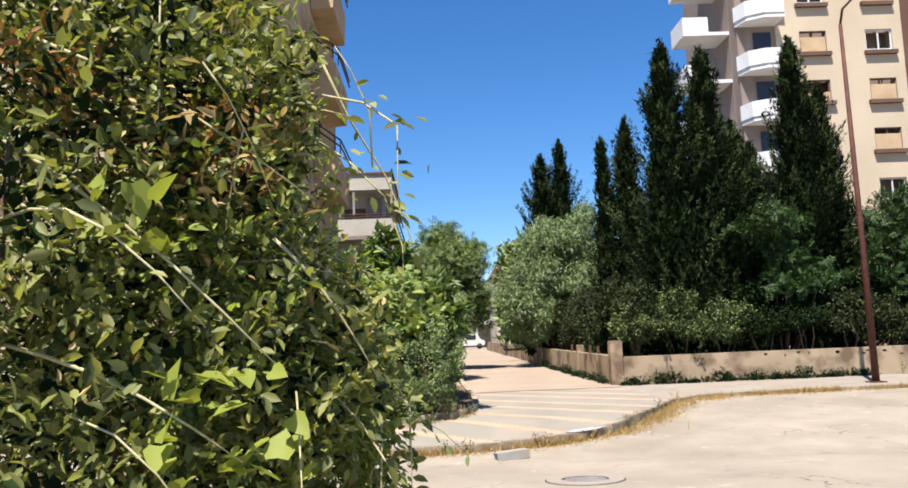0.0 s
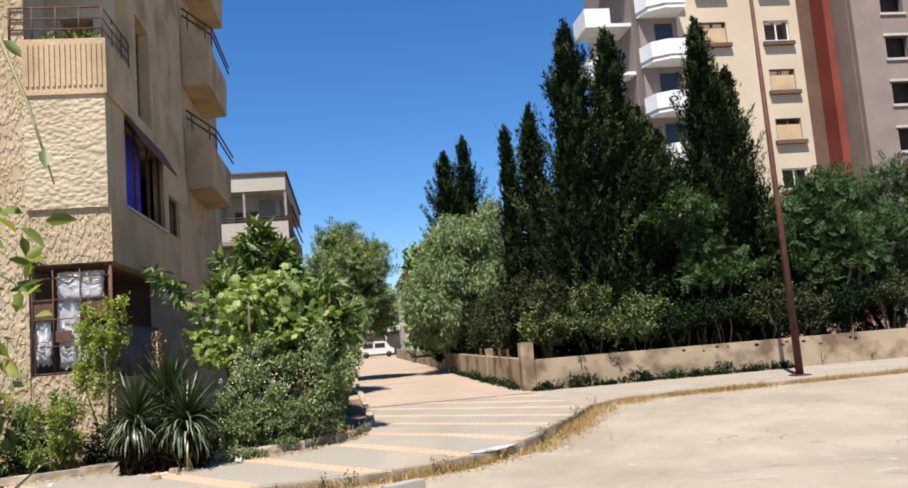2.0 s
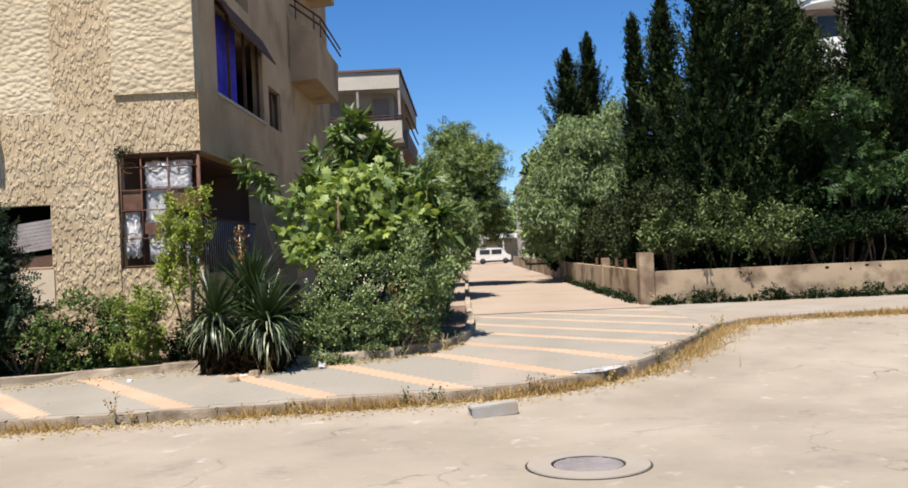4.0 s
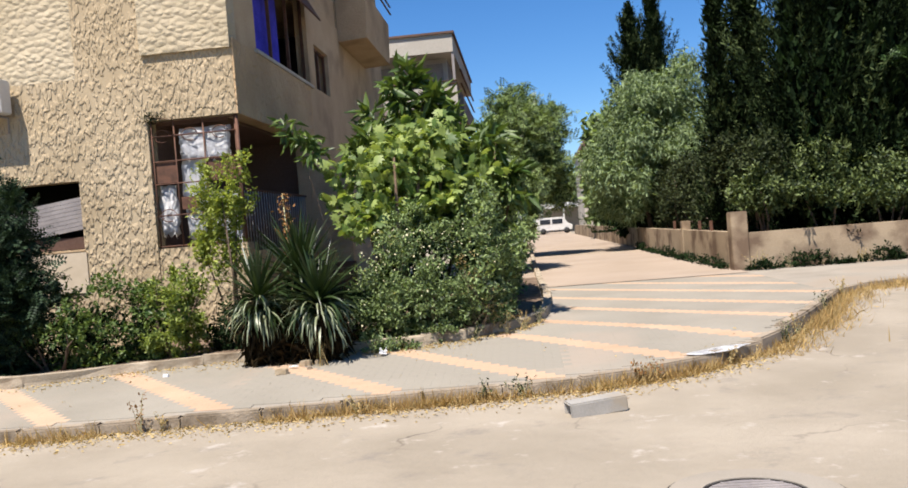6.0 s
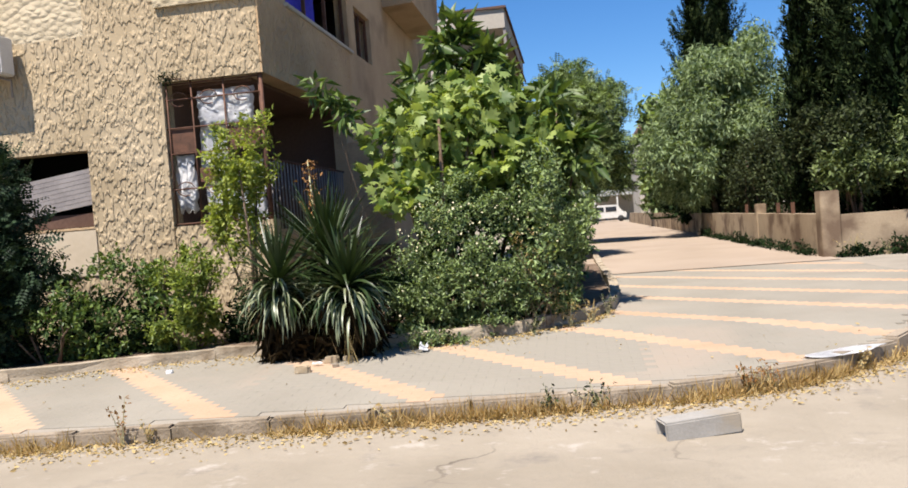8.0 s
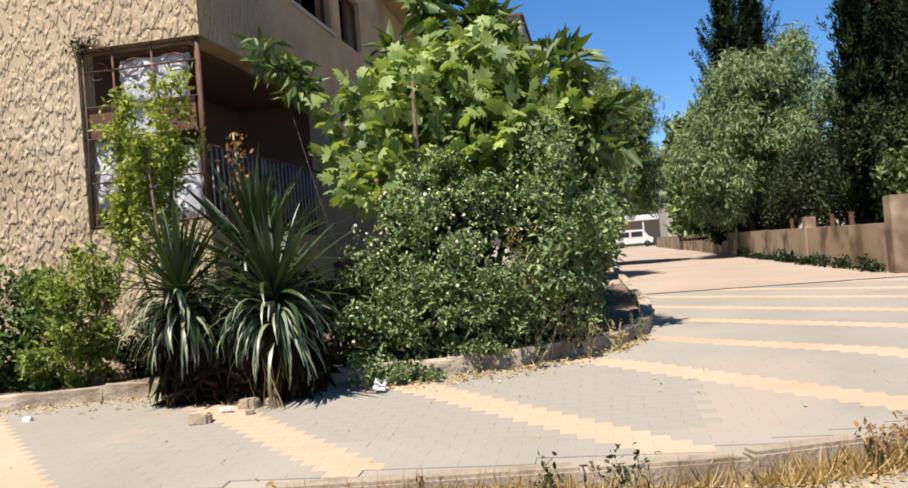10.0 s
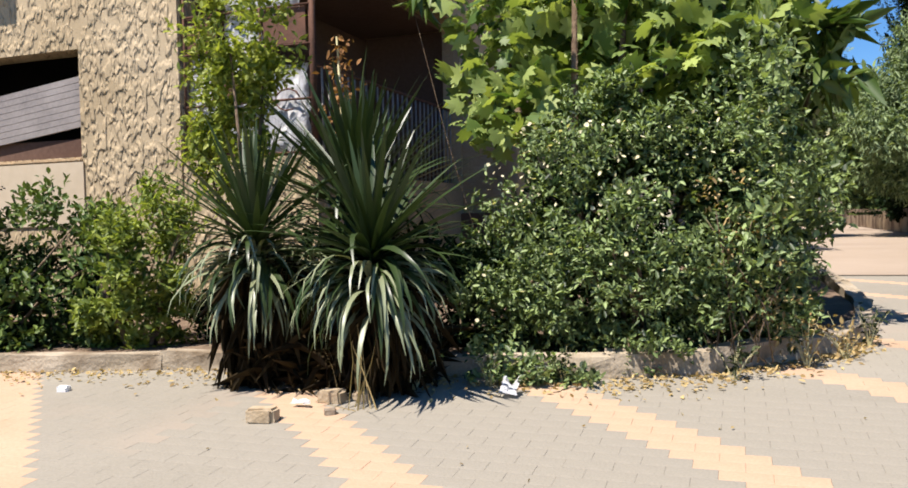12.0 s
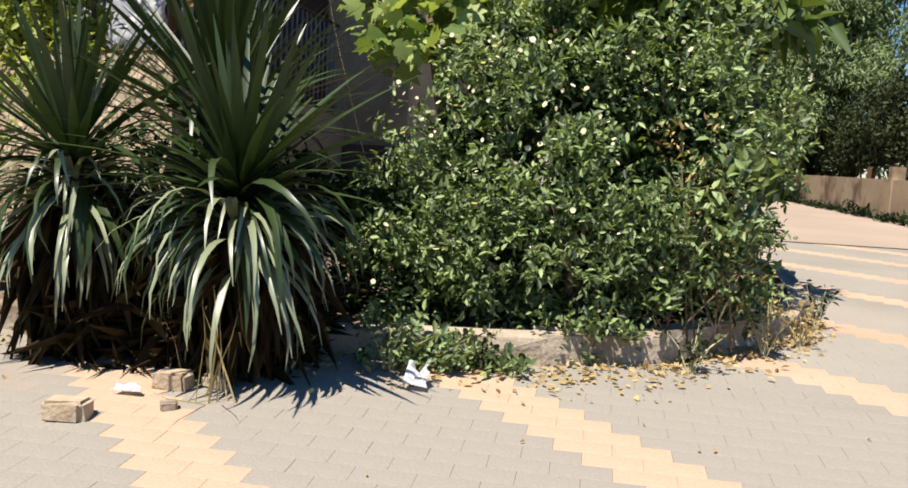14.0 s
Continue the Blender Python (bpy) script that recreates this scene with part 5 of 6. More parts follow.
bush("trailing_weeds", clumped(-1.05, 16.95, 0.5, 0.3, 0.08, 0.1, 10, 0.4, 311)[1:], 50, 8, LEAF, 0.04, L_SHRUB, "low green weeds spilling over the planter edging", (-1.05, 16.98, pave_z(0, 16.9)), 0.03, category="weeds", stems=3, thick=0.008)
# heap added in near-black to stand for the shade under the yuccas
heap = np.stack([-3.3 + 1.05 * rng.random(900), 16.32 + 0.6 * rng.random(900), 0.3 + 0.3 * rng.random(900) ** 1.5], 1)
tagged(scatter_mesh("shade_leaf_heap", heap, rng.normal(0, 1, (900, 3)) * (1, 1, 0.5), *LONG, 0.16 + 0.2 * rng.random(900), DEAD, 0.3, 0.4), "added heap of near-black leaves standing for shade under the yuccas", "dead leaves", kind="stuff")
grass_p = np.stack([-2.38 + rng.normal(0, 0.05, 16), 16.04 + rng.normal(0, 0.04, 16), np.full(16, pave_z(0, 16.0) - 0.01)], 1)
tuft2 = thing("grass_tuft", (-2.38, 16.02, pave_z(0, 16.0)), "tall dry grass tuft in front of the yuccas", "grass")
under(tuft2, tagged(scatter_mesh("tuft", grass_p, np.tile((0, 0, 1.0), (16, 1)), *BLADE, 0.22 + 0.24 * rng.random(16), STRAW, 0.35, 0.5), kind="stuff"))
stalk = thing("dry_flower_stalk", (-2.98, 17.15, 0.4), "dry buff flower stalk rising behind the yuccas", "plant")
under(stalk, tube("stem", [(-2.98, 17.15, 0.38), (-2.97, 17.13, 1.5), (-3.0, 17.1, 2.5)], [0.02, 0.015, 0.006], CANE))
p = np.stack([-2.98 + rng.normal(0, 0.05, 260), 17.12 + rng.normal(0, 0.05, 260), 1.6 + 0.9 * rng.random(260)], 1)
under(stalk, tagged(scatter_mesh("florets", p, rng.normal(0, 1, (260, 3)), *LEAF, 0.03 + 0.03 * rng.random(260), L_BROWN), kind="stuff"))

# creeper beside the start of the walk
CC = clumped(-2.25, 3.75, 2.15, 1.3, 0.95, 1.8, 70, 0.26, 30) + clumped(-1.7, 4.9, 1.6, 0.8, 0.55, 1.1, 50, 0.3, 31) + clumped(-1.5, 4.0, 3.3, 0.5, 0.6, 0.65, 16, 0.4, 32) + clumped(-1.2, 3.95, 2.95, 0.3, 0.3, 0.55, 10, 0.4, 33)
CC = [c for c in CC if c[2] > 1.5 or c[1] > 4.25 or c[3] > 0.7]
crp = bush("creeper_bush", CC, 7600, 7, LEAF, 0.053, L_VINE, "overgrown creeper with long pale arching canes", (-2.4, 3.8, 0.5), 0.04, 0.6, fill=0.2, stems=6, wide=1.0)
# near-black inner leaves paint shade into the creeper, most at its low front
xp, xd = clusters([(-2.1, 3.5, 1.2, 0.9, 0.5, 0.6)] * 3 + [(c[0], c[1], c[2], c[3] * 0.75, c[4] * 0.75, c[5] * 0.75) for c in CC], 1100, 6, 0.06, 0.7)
under(crp, scatter_mesh("inner_shade_foliage", xp, xd, *LEAF, 0.06 + 0.03 * rng.random(len(xp)), L_DARKSHADE, 0.8))
g = np.random.default_rng(5)
vp, vd = clusters([(-1.1, 5.0, 1.85, 0.45, 0.35, 0.95), (-1.4, 4.9, 2.9, 0.5, 0.35, 0.5), (-0.95, 4.6, 1.4, 0.3, 0.3, 0.5), (-1.25, 3.5, 2.1, 0.4, 0.35, 1.2), (-1.5, 3.9, 3.5, 0.55, 0.4, 0.5)], 1100, 5, 0.035, 0.8)
under(crp, scatter_mesh("outer_sprays", vp, vd, *LEAF, 0.035 + 0.035 * rng.random(len(vp)), L_SPRAY))
cane_p, cane_d = [], []
for i in range(34):
    c = CC[1 + int(g.integers(len(CC) - 1))]
    s = Vector((c[0], c[1], c[2])) + Vector(g.normal(0, 0.1, 3))
    dr = Vector((0.75 + 0.3 * g.random(), -0.15 + 0.5 * g.normal(), -0.1 - 0.75 * g.random())).normalized()
    L = 0.5 + 0.6 * g.random()
    pts = [s + dr * (L * t) + Vector((0, 0, 0.12 * math.sin(3.1 * t) - 0.1 * t * t)) for t in np.linspace(0, 1, 6)]
    pts = [Vector((min(q.x, -0.55 - 0.1 * max(0, q.y - 4.3)), max(q.y, 2.75), q.z)) for q in pts]
    under(crp, tube("cane", pts, [0.006, 0.005, 0.005, 0.004, 0.003, 0.0015], CANE, 5))
    for q in pts[1:]:
        for _ in range(5):
            cane_p.append(q + Vector(g.normal(0, 0.04, 3)))
            cane_d.append(dr + Vector(g.normal(0, 0.6, 3)))
for a, b in (((-1.75, 3.1, 2.72), (-0.92, 3.15, 1.98)), ((-1.75, 3.3, 3.12), (-0.86, 3.35, 2.56)), ((-0.98, 3.4, 2.42), (-0.64, 3.5, 1.92)), ((-1.7, 2.95, 2.1), (-1.0, 3.0, 1.72))):
    a, b = Vector(a), Vector(b)
    under(crp, tube("cane", [a.lerp(b, t) + Vector((0, 0, 0.05 * math.sin(3.1 * t))) for t in np.linspace(0, 1, 6)], [0.007, 0.007, 0.006, 0.005, 0.004, 0.002], CANE, 5))
under(crp, scatter_mesh("spray", np.array([tuple(q) for q in cane_p]), np.array([tuple(q) for q in cane_d]), *LEAF, 0.045 + 0.035 * g.random(len(cane_p)), L_VINE, 0.3))
strand = [(-0.95, 4.6, 3.45), (-0.84, 4.7, 3.2), (-0.66, 4.8, 2.9), (-0.55, 4.8, 2.6), (-0.5, 4.8, 2.42)]
under(crp, tube("strand", strand, [0.007, 0.006, 0.005, 0.004, 0.002], CANE, 5))
sp = np.array([(-0.72, 4.8, 3.27), (-0.6, 4.8, 3.06), (-0.43, 4.8, 2.96), (-0.72, 4.75, 2.95), (-0.6, 4.8, 2.75), (-0.9, 4.65, 3.4), (-0.52, 4.8, 2.5), (-0.8, 4.7, 3.12), (-0.4, 4.5, 1.55), (-0.3, 4.5, 1.5), (-0.45, 4.4, 1.62)])
under(crp, scatter_mesh("strand_leaves", sp, np.tile((0.1, 0, -1.0), (len(sp), 1)), *LEAF, 0.055 * np.ones(len(sp)), L_SHRUB, 0.4))
under(crp, tube("strand", [(-0.95, 4.3, 1.85), (-0.6, 4.4, 1.72), (-0.42, 4.5, 1.62), (-0.3, 4.5, 1.5)], [0.005, 0.004, 0.003, 0.002], CANE, 5))
hp = np.stack([-1.25 + 0.42 * g.random(34), 2.85 + 0.3 * g.random(34), 1.5 + 0.5 * g.random(34)], 1)
hp = np.concatenate([hp, np.stack([-1.75 + 0.5 * g.random(14), 2.9 + 0.3 * g.random(14), 2.35 + 0.25 * g.random(14)], 1)])
hm = []
for k in range(3):
    s = scatter_mesh("leaf", np.zeros((1, 3)), np.array([[0, 1.0, 0]]), *HEART, [1.0], L_LIGHT, 0.0)
    hm.append(s.data)
    bpy.data.objects.remove(s)
for i, q in enumerate(hp):
    lf = new("leaf", hm[i % 3])
    lf.matrix_basis = Matrix.LocRotScale(q, (Vector((0.3, -0.6, -0.25)) + Vector(g.normal(0, 0.45, 3))).to_track_quat("Y", "Z"), Vector((1, 1, 1)) * (0.06 + 0.06 * g.random()))
    under(crp, lf)
wp = np.stack([-1.15 + g.normal(0, 0.14, 110), 3.3 + g.normal(0, 0.2, 110), 2.62 + g.normal(0, 0.13, 110)], 1)
wq, wr = clusters(CC, 620, 4, 0.06, 0.05)
wp = np.concatenate([wp, wq])
under(crp, scatter_mesh("withered_leaves", wp, g.normal(0, 1, (len(wp), 3)), *LEAF, 0.03 + 0.045 * g.random(len(wp)) ** 2, STRAW, 0.5, 0.8))
rq, rr = clusters([(-1.25, 3.5, 2.75, 0.35, 0.3, 0.22), (-1.7, 3.2, 2.95, 0.3, 0.2, 0.2), (-1.6, 3.1, 0.95, 0.6, 0.3, 0.3)], 130, 6, 0.05, 0.8)
under(crp, scatter_mesh("dry_foliage", rq, rr, *LEAF, 0.03 + 0.03 * g.random(len(rq)), L_BROWN, 0.5, 0.8))
for i in range(60):
    c = CC[1 + int(g.integers(len(CC) - 1))]
    s = Vector((c[0] + 0.2, c[1] - 0.25, c[2])) + Vector(g.normal(0, 0.15, 3))
    dr = Vector((0.5 * g.normal() + 0.3, -0.1 + 0.3 * g.normal(), 0.5 * g.normal() - 0.3)).normalized()
    pts = [s + dr * (0.5 * t) + Vector((0, 0, 0.06 * math.sin(3.1 * t))) for t in (0, 0.35, 0.7, 1)]
    pts = [Vector((min(q.x, -0.65), max(q.y, 2.8), max(q.z, 0.7))) for q in pts]
    under(crp, tube("twig", pts, [0.004, 0.0035, 0.003, 0.0015], CANE, 4))
for i in range(22):
    x, y = -1.5 + 0.7 * g.random(), 3.0 + 0.9 * g.random()
    under(crp, tube("dry_stem", [(x, y, road_z(x, y) - 0.02), (x + 0.05 * g.normal(), y, 0.95), (x + 0.1 * g.normal(), y, 1.5)], [0.01, 0.008, 0.004], CANE, 5))

lp1, ld1 = [], []
for i in range(12):
    a = Vector((-1.45 + 0.35 * g.random(), 4.0 + 0.5 * g.random(), 1.75 + 0.75 * g.random()))
    b = Vector((-0.86 + 0.4 * g.random(), 4.1 + 0.5 * g.random(), a.z - 0.25 - 0.45 * g.random()))
    pts = [a.lerp(b, t) + Vector((0, 0, 0.1 * math.sin(3.1 * t))) for t in np.linspace(0, 1, 7)]
    under(crp, tube("cane", pts, [0.006, 0.006, 0.005, 0.005, 0.004, 0.003, 0.0015], CANE, 5))
    for t in np.linspace(0.05, 1, 26):
        for _ in range(7):
            lp1.append(a.lerp(b, t) + Vector((0, 0, 0.1 * math.sin(3.1 * t))) + Vector(g.normal(0, 0.055, 3)))
            ld1.append((b - a).normalized() + Vector(g.normal(0, 0.7, 3)))
under(crp, scatter_mesh("cane_foliage", np.array([tuple(q) for q in lp1]), np.array([tuple(q) for q in ld1]), *LEAF, 0.03 + 0.04 * g.random(len(lp1)), L_SPRAY, 0.4, 1.0))

# ---- grass, weeds and leaf litter ----
gp = []
for (x0, y0), (x1, y1) in KK:
    if -9 < x0 < 14:
        dens = 150 if not 2.6 < x0 < 6.2 else 190
        for _ in range(int(dens * 4.6 * rng.random() ** 1.3)):
            t = rng.random()
            off = abs(rng.normal(0, 0.075)) if dens == 150 else abs(rng.normal(0, 0.24))
            x, y = x0 + (x1 - x0) * t, y0 + (y1 - y0) * t
            nx, ny = (y1 - y0) / math.dist((x0, y0), (x1, y1)), -(x1 - x0) / math.dist((x0, y0), (x1, y1))
            x, y = x + nx * off, y + ny * off
            gp.append((x, y, road_z(x, y) - 0.01))
gp = np.array(gp)
for name, mat, tall, share in (("dry_grass", STRAW, 0.12, slice(0, None, 2)), ("golden_grass", GOLD, 0.17, slice(1, None, 2))):
    gq = np.repeat(gp[share], 3, 0)
    gq = gq + rng.normal(0, 0.018, gq.shape) * (1, 1, 0)
    tagged(scatter_mesh(name, gq, np.tile((0, 0, 1.0), (len(gq), 1)), *BLADE, 0.05 + tall * rng.random(len(gq)) ** 2.0, mat, 1.0, 1.7),
           "straw-coloured dry grass along the kerb" if mat is STRAW else "golden brown withered grass along the kerb", "grass", kind="stuff")
lp = []
for _ in range(13500):
    (x0, y0), (x1, y1) = KK[rng.integers(len(KK))]
    if not -9 < x0 < 9:
        continue
    t, off = rng.random(), -abs(rng.normal(0, 0.22))
    lp.append((x0 + (x1 - x0) * t, y0 + (y1 - y0) * t + off, 0))
for _ in range(1500):
    k = rng.integers(1, 11)
    (x0, y0), (x1, y1) = EDGE[k], EDGE[k + 1]
    t, off = rng.random(), -abs(rng.normal(0, 0.2))
    lp.append((x0 + (x1 - x0) * t, y0 + (y1 - y0) * t + off, 1))
for _ in range(60):
    lp.append((-6 + 9 * rng.random(), 14.8 + 2 * rng.random(), 1))
lp = np.array([(x, y, (pave_z(x, y) + 0.012) if s else road_z(x, y) + 0.012) for x, y, s in lp])
tagged(scatter_mesh("leaf_litter", lp, rng.normal(0, 1, (len(lp), 3)) * (1, 1, 0.12), *LEAF, 0.018 + 0.032 * rng.random(len(lp)), STRAW, 0.35, 1.1), "scattered dry leaves and bits along kerb and planter", "litter", kind="stuff")


def weed(x, y, z, h, n, mat, label, seed):
    g = np.random.default_rng(seed)
    ob = thing("weed", (x, y, z), label, "weed", "weeds along the kerb")
    pp, dd = [], []
    bm = bmesh.new()
    for _ in range(n):
        tip = Vector((x + g.normal(0, 0.3 * h), y + g.normal(0, 0.2 * h), z + h * (0.5 + 0.6 * g.random())))
        add_tube(bm, [(x, y, z - 0.02), Vector((x, y, z)).lerp(tip, 0.5) + Vector((0, 0, 0.1 * h)), tip], [0.004, 0.003, 0.001], 4)
        for t in np.linspace(0.25, 1, 9):
            pp.append(Vector((x, y, z)).lerp(tip, t) + Vector((0, 0, 0.1 * h * math.sin(3.1 * t))) + Vector(g.normal(0, 0.012, 3)))
            dd.append(g.normal(0, 1, 3))
    under(ob, tagged(part("stem_tuft", bm, CANE), kind="stuff"), scatter_mesh("leaves", np.array([tuple(q) for q in pp]), np.array(dd), *LEAF, 0.02 + 0.03 * g.random(len(pp)), mat))


for i, (x, h, n, m) in enumerate(((-3.72, 0.42, 6, L_BROWN), (-3.5, 0.2, 5, STRAW), (-0.35, 0.22, 6, L_HEDGE), (0.05, 0.24, 7, L_HEDGE), (1.25, 0.26, 9, L_BROWN), (1.45, 0.24, 8, L_BROWN), (2.3, 0.22, 7, STRAW), (3.2, 0.3, 9, L_HEDGE), (3.5, 0.3, 8, STRAW),
                                   (-1.6, 0.2, 6, STRAW), (-6.0, 0.25, 6, STRAW), (4.4, 0.35, 9, L_HEDGE), (5.2, 0.3, 8, STRAW))):
    ky = np.interp(x, [p[0] for p in KERB_LINE], [p[1] for p in KERB_LINE])
    weed(x, ky - 0.05, road_z(x, ky) - 0.01, h, n, m, "dry leafless weed at the kerb" if m is not L_HEDGE else "small green weed at the kerb", i)
for i, (x, y, h, m) in enumerate(((-2.25, 16.45, 0.3, L_LIGHT), (-1.85, 16.6, 0.22, L_SHRUB), (-1.45, 16.7, 0.2, L_HEDGE), (-0.55, 16.95, 0.25, L_HEDGE), (-0.15, 17.4, 0.3, STRAW), (0.1, 17.75, 0.28, STRAW), (0.3, 18.3, 0.25, L_HEDGE))):
    weed(x, y, pave_z(x, y), h, 10, m, "small weed growing at the planter edge", 50 + i)
for i in range(14):
    weed(5.3 + 0.75 * i + 0.2 * rng.random(), 25.2, 0.36, 0.25 + 0.2 * rng.random(), 9, L_HEDGE if i % 3 else STRAW, "scrubby weed at the foot of the garden wall", 80 + i)
# weeds in near-black leaf, doubling as the shadow band along both walls
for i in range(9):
    bush("wall_foot_shade_weeds", clumped(5.6 + 0.85 * i, 25.22, 0.42, 0.42, 0.14, 0.16 + 0.07 * math.sin(i * 2.3), 8, 0.4, 400 + i), 110, 5, LEAF, 0.07, L_DARKSHADE, "scrubby weeds darkened to carry the shadow at the garden wall foot", (5.6 + 0.85 * i, 25.22, 0.36), 0.04, stems=0, category="weeds")
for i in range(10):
    bush("wall_foot_shade_weeds", clumped(4.78, 26.6 + 1.5 * i, 0.44, 0.14, 0.7, 0.13 + 0.05 * math.sin(i * 1.7), 8, 0.4, 420 + i), 45, 5, LEAF, 0.08, L_DARKSHADE, "scrubby weeds darkened to carry the shadow at the lane wall foot", (4.78, 26.6 + 1.5 * i, 0.375), 0.05, stems=0, category="weeds")

# ---- loose things on the street ----
block = thing("concrete_block", (0.68, 13.85, road_z(0, 13.8)), "loose pale concrete block lying in the gutter", "block")
bm = bmesh.new()
bz = road_z(0, 13.8)
bmx = Matrix.Translation((0.72, 13.78, bz)) @ Matrix.Rotation(radians(15), 4, "Z") @ Matrix.Rotation(radians(-3), 4, "Y")
add_box(bm, -0.27, 0.27, -0.1, 0.1, -0.01, 0.135)
bmesh.ops.bevel(bm, geom=bm.edges[:], offset=0.012, segments=2, affect="EDGES")
end = [f for f in bm.faces if f.normal.x < -0.9 and f.calc_area() > 0.01]
r = bmesh.ops.inset_region(bm, faces=end, thickness=0.035, depth=-0.06)
for v in bm.verts:
    v.co = bmx @ v.co
under(block, part("body", bm, PALECON))


def stone(x, y, z, s, seed, mat, label):
    g = np.random.default_rng(seed)
    bm = bmesh.new()
    add_box(bm, -s, s, -s * 0.7, s * 0.7, -0.01, s * 0.95)
    bmesh.ops.bevel(bm, geom=bm.edges[:], offset=s * 0.18, segments=2, affect="EDGES")
    rot = Matrix.Translation((x, y, z)) @ Matrix.Rotation(g.random() * 0.9 - 0.3, 4, "Z")
    for v in bm.verts:
        v.co = rot @ (v.co + Vector(g.normal(0, s * 0.05, 3)))
    return tagged(part("stone", bm, mat), label, "stone", "broken stones by the planter")


stone(-2.79, 15.76, pave_z(0, 15.76), 0.075, 1, SAND, "broken sandy block fragment on the pavement")
stone(-2.6, 16.15, pave_z(0, 16.15), 0.07, 2, SAND, "broken sandy block fragment by the planter")
stone(-2.44, 16.2, pave_z(0, 16.2), 0.055, 3, SAND, "small broken block fragment by the planter")
stone(-2.5, 15.93, pave_z(0, 15.93) + 0.004, 0.03, 4, KERB, "small grey stone on the pavement")
stone(-4.35, 16.05, pave_z(0, 16.05), 0.035, 6, CLOTH, "small white rubble piece on the pavement")


def scrap(x, y, z, w, h, seed, mat, label):
    g = np.random.default_rng(seed)
    bm = bmesh.new()
    vs = [[bm.verts.new((x + w * (i / 4 - 0.5) + 0.012 * g.normal(), y + h * (j / 4 - 0.5) * 0.6, z + 0.02 + h * 0.4 * (j / 4) * abs(math.sin(i + seed)) + 0.012 * g.random())) for i in range(5)] for j in range(5)]
    for j in range(4):
        for i in range(4):
            bm.faces.new((vs[j][i], vs[j][i + 1], vs[j + 1][i + 1], vs[j + 1][i]))
    bmesh.ops.solidify(bm, geom=bm.faces[:], thickness=0.003)
    return tagged(part("litter_scrap", bm, mat), label, "litter")


scrap(-1.68, 16.42, pave_z(0, 16.4), 0.1, 0.2, 1, CLOTH, "crumpled white paper scrap beside the planter")
scrap(-2.72, 16.02, pave_z(0, 16.0), 0.12, 0.06, 2, CLOTH, "crumpled white plastic scrap on the pavement")
bm = bmesh.new()
ring = [bm.verts.new((2.22 + (0.36 + 0.06 * math.sin(3 * a)) * math.cos(a), 15.47 + 0.12 * math.sin(a) + 0.16 * math.cos(a), pave_z(0, 15.47 + 0.12 * math.sin(a) + 0.16 * math.cos(a)) + 0.012)) for a in np.linspace(0, 6.2832, 25)[:24]]
bm.faces.new(ring)
bmesh.ops.solidify(bm, geom=bm.faces[:], thickness=0.01)
tagged(part("plaster_spill", bm, CLOTH), "dried white plaster spilled on the pavement edge", "spill")

# manhole
mh = thing("manhole", (1.4, 11.12, road_z(0, 11.12)), "round iron manhole cover in a dusty concrete collar", "manhole")
bm = bmesh.new()
segs = 40
tilt = math.atan(-0.045)
mz = Matrix.Translation((1.4, 11.12, road_z(0, 11.12))) @ Matrix.Rotation(tilt, 4, "X")


def annulus(bm, r0, r1, z0, z1):
    vs = [[bm.verts.new(mz @ Vector((r * math.cos(a), r * math.sin(a), z))) for a in np.linspace(0, 6.2832, segs + 1)[:-1]] for r, z in ((r1, z0), (r1 - 0.01, z1), (r0, z1), (r0, z0))]
    for k in range(3):
        for i in range(segs):
            bm.faces.new((vs[k][i], vs[k][(i + 1) % segs], vs[k + 1][(i + 1) % segs], vs[k + 1][i]))


annulus(bm, 0.3, 0.5, -0.02, 0.014)
ring = bmesh.new()
annulus(ring, 0.495, 0.518, -0.03, 0.004)
annulus(ring, 0.28, 0.305, -0.03, 0.009)
under(mh, part("joint", ring, DARK, label="dark earth-filled joint"))
under(mh, part("collar", bm, SLAB, label="dusty concrete collar"))
bm = bmesh.new()
annulus(bm, 0.001, 0.285, -0.03, 0.006)
ribs = []
for k in range(-4, 5):
    bm2 = bmesh.new()
    L = math.sqrt(0.07 - (0.055 * k) ** 2)
    add_box(bm2, -L, L, 0.055 * k - 0.012, 0.055 * k + 0.012, 0.004, 0.012, mz)
    ribs.append(part("rib", bm2, SLATGREY))
cover = part("cover", bm, SLATGREY, label="ribbed grey iron cover")
under(mh, cover)
under(cover, *ribs)

# ---- end of the lane ----
van = thing("white_van", (3.4, 95, 0.38), "small white van parked at the end of the lane", "van")
bm = bmesh.new()
prof = [(-1.9, 0.35), (1.9, 0.35), (1.95, 0.9), (1.5, 1.05), (1.0, 1.75), (-1.8, 1.8), (-1.95, 1.1)]
a = [bm.verts.new((3.4 + x, 94.2, 0.38 + z)) for x, z in prof]
b = [bm.verts.new((3.4 + x, 95.8, 0.38 + z)) for x, z in prof]
bm.faces.new(a), bm.faces.new(b[::-1])
for k in range(7):
    bm.faces.new((a[k], b[k], b[(k + 1) % 7], a[(k + 1) % 7]))
bmesh.ops.recalc_face_normals(bm, faces=bm.faces[:])
bmesh.ops.bevel(bm, geom=bm.edges[:], offset=0.06, segments=2, affect="EDGES")
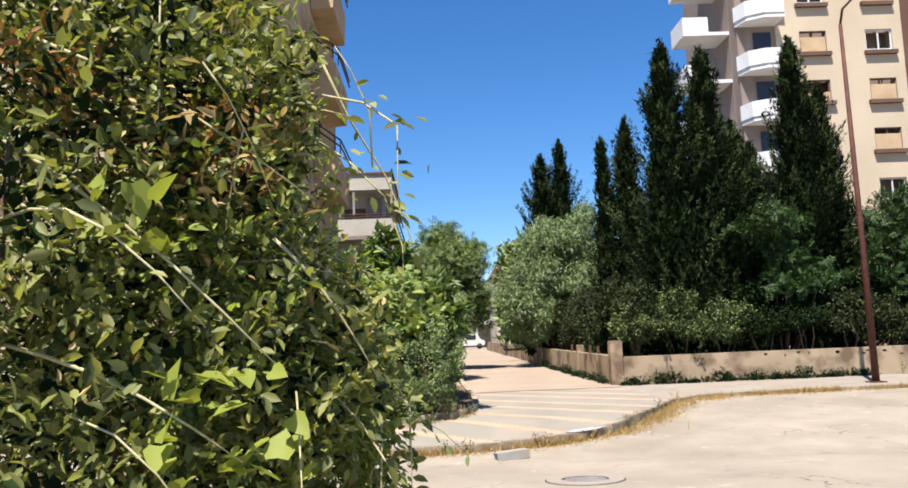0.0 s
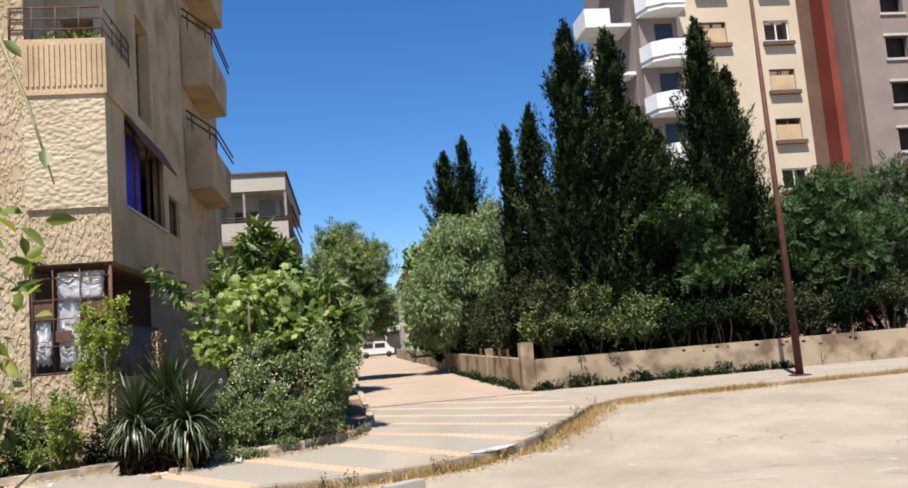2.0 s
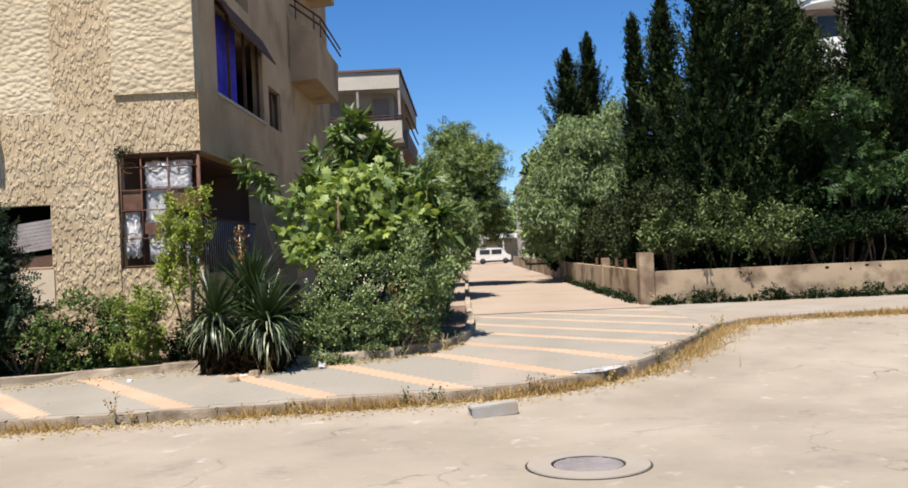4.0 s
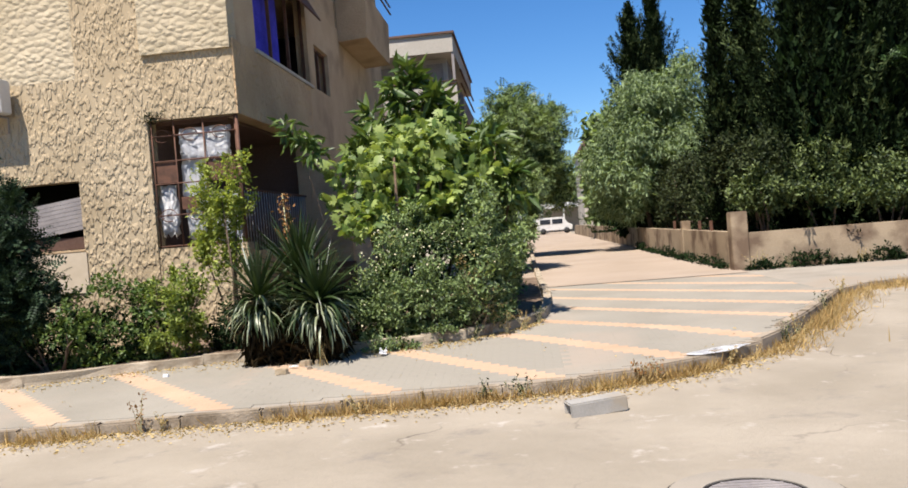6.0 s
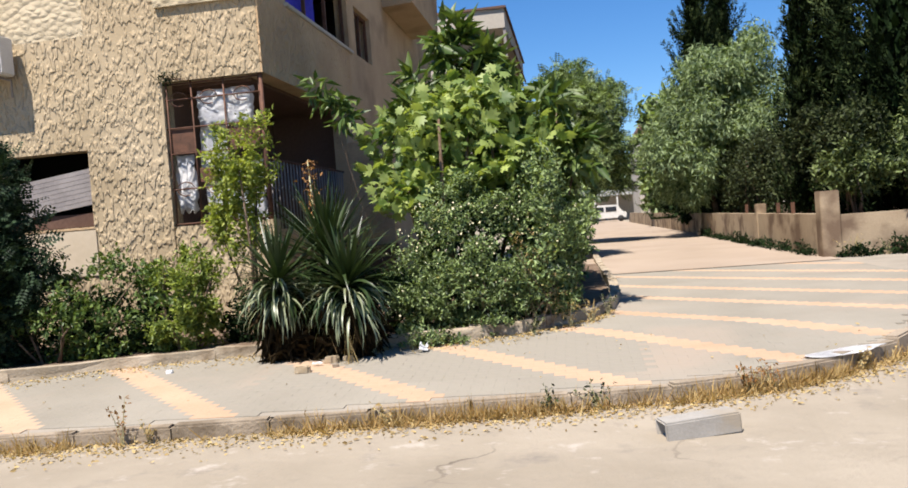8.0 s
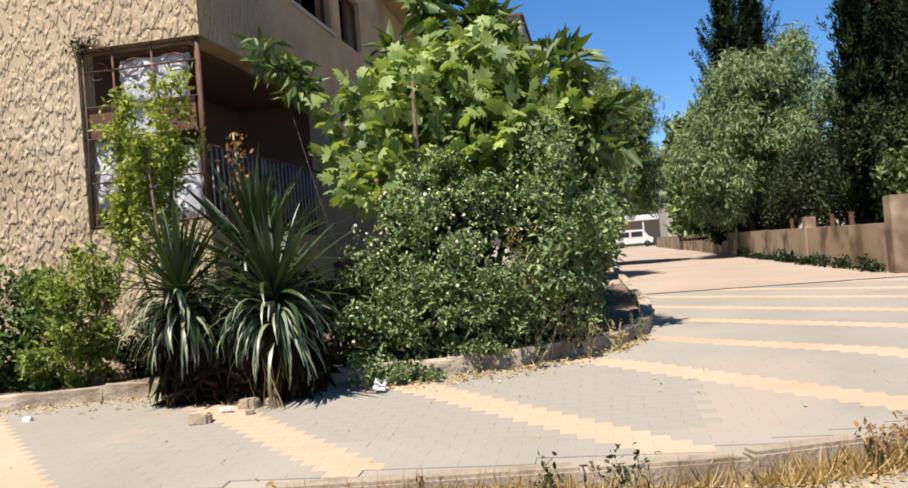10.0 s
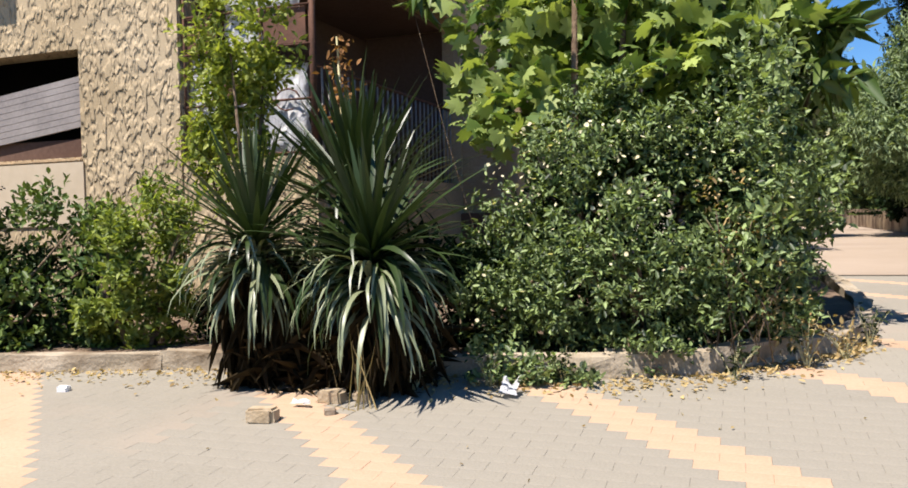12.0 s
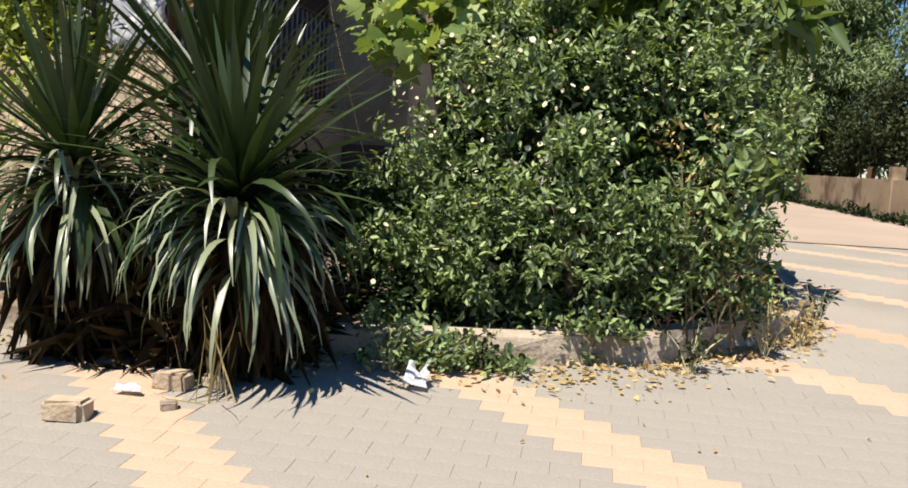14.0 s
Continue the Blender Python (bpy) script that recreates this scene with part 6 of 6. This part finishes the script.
under(van, part("body", bm, ALU), box("side_window", 1.9, 3.0, 94.17, 94.2, 1.45, 1.95, GLASSY), box("side_window", 3.2, 4.3, 94.17, 94.2, 1.45, 1.95, GLASSY))
for x in (2.2, 4.7):
    under(van, tube("wheel", [(x, 94.15, 0.7), (x, 94.4, 0.7)], 0.32, RUBBER, 16))
shed = thing("white_canopy", (5.2, 108, 0.4), "white flat canopy roof on posts beyond the lane", "canopy")
under(shed, box("roof", 2.2, 8.5, 106, 112, 3.3, 3.9, WHITE), *[box("post", x, x + 0.15, 106.1, 106.25, 0.3, 3.3, WHITE) for x in (2.4, 5.0, 8.0)], box("rear_wall", 2.2, 8.5, 111.8, 112, 0.3, 3.3, PALE))
far = thing("gabled_house", (9.5, 90, 0.3), "distant house with a steep dark roof", "house")
bm = bmesh.new()
a = [bm.verts.new(q) for q in ((6.0, 88, 8.2), (13, 88, 8.2), (8.4, 88, 12.0))]
b = [bm.verts.new(q) for q in ((6.0, 98, 8.2), (13, 98, 8.2), (8.4, 98, 12.0))]
bm.faces.new(a), bm.faces.new(b[::-1])
for k in range(3):
    bm.faces.new((a[k], b[k], b[(k + 1) % 3], a[(k + 1) % 3]))
bmesh.ops.recalc_face_normals(bm, faces=bm.faces[:])
under(far, part("roof", bm, BROWNWALL), box("wall", 6.3, 12.7, 88.3, 97.7, 0.2, 8.19, PALE))
for i, (x, y, z, r, h) in enumerate(((6.6, 62, 4.2, 1.5, 3.4), (7.4, 74, 5, 2.2, 4.2), (-6, 75, 4.0, 4, 4.0), (-3, 100, 4, 4, 4), (3, 135, 4.5, 6, 4.5), (14, 130, 5, 7, 5), (-9, 130, 5, 8, 5))):
    bush("distant_tree", clumped(x, y, z, r, r, h, 40, 0.3, 200 + i), 1500, 4, LEAF, 0.6, L_SHRUB, "distant rounded green tree", (x, y, 0.3), 0.2, category="tree", thick=0.2)

# ---- paving blocks ----
PW, PH = 0.2, 0.1


def block_mesh(name, mat):
    bm = bmesh.new()
    add_box(bm, -PW / 2 + 0.0002, PW / 2 - 0.0002, -PH / 2 + 0.0002, PH / 2 - 0.0002, -0.04, 0.0)
    bmesh.ops.bevel(bm, geom=[e for e in bm.edges if all(v.co.z > -0.01 for v in e.verts)], offset=0.0012, segments=1, affect="EDGES")
    me = bpy.data.meshes.new(name)
    bm.to_mesh(me)
    bm.free()
    me.materials.append(mat)
    return me


BLOCKS = {"grey": block_mesh("paving_block", GREY), "yellow": block_mesh("paving_block", YELLOW)}
KX, KY = [p[0] for p in KERB_LINE], [p[1] for p in KERB_LINE]
EX, EYS = [p[0] for p in EDGE], [p[1] for p in EDGE]
bulk = {"grey": [], "yellow": []}
for j in range(114):
    y = 13.2 + PH * j
    for i in range(-75, 30):
        x = i * PW + (j % 2) * PH
        front = np.interp(x, KX, KY) + 0.2 + (0.12 if 3 < x < 5.6 else 0)
        behind = np.interp(x, EX[:11], EYS[:11]) if x < 0.12 else np.interp(x, [0.12, 0.4, 0.55, 0.6], [18.0, 18.8, 20, 24.5])
        if y < front or y > behind + 0.02 or y > 24.5 or x > 5.0 or x < -14.5:
            continue
        if y > 20.5 and x > 4.9:
            continue
        tone = "yellow" if (x + y - 9.28) % 1.9 < 0.4 else "grey"
        z = pave_z(x, y) + rng.normal(0, 0.0003)
        if -3.2 < x < 0.55 and 15.1 < y < 16.65:
            ob = new("paving_block", BLOCKS[tone])
            ob.parent = pavement
            ob.matrix_basis = Matrix.Translation((x, y, z)) @ Euler((0.058, rng.normal(0, 0.002), 0)).to_matrix().to_4x4()
        else:
            bulk[tone].append((x, y, z))
for tone, spots in bulk.items():
    src = BLOCKS[tone]
    V = np.array([v.co for v in src.vertices])
    V[:, 2] += V[:, 1] * 0.058
    F = [tuple(q.vertices) for q in src.polygons]
    sp = np.array(spots)
    verts = (sp[:, None, :] + V[None]).reshape(-1, 3)
    me = bpy.data.meshes.new("paving_blocks")
    me.from_pydata(verts.tolist(), [], [tuple(k * len(V) + q for q in f) for k in range(len(sp)) for f in F])
    me.materials.append(GREY if tone == "grey" else YELLOW)
    ob = new("paving_blocks", me)
    ob.parent = pavement
    tagged(ob, tone + " concrete paving blocks laid in rows", kind="stuff")
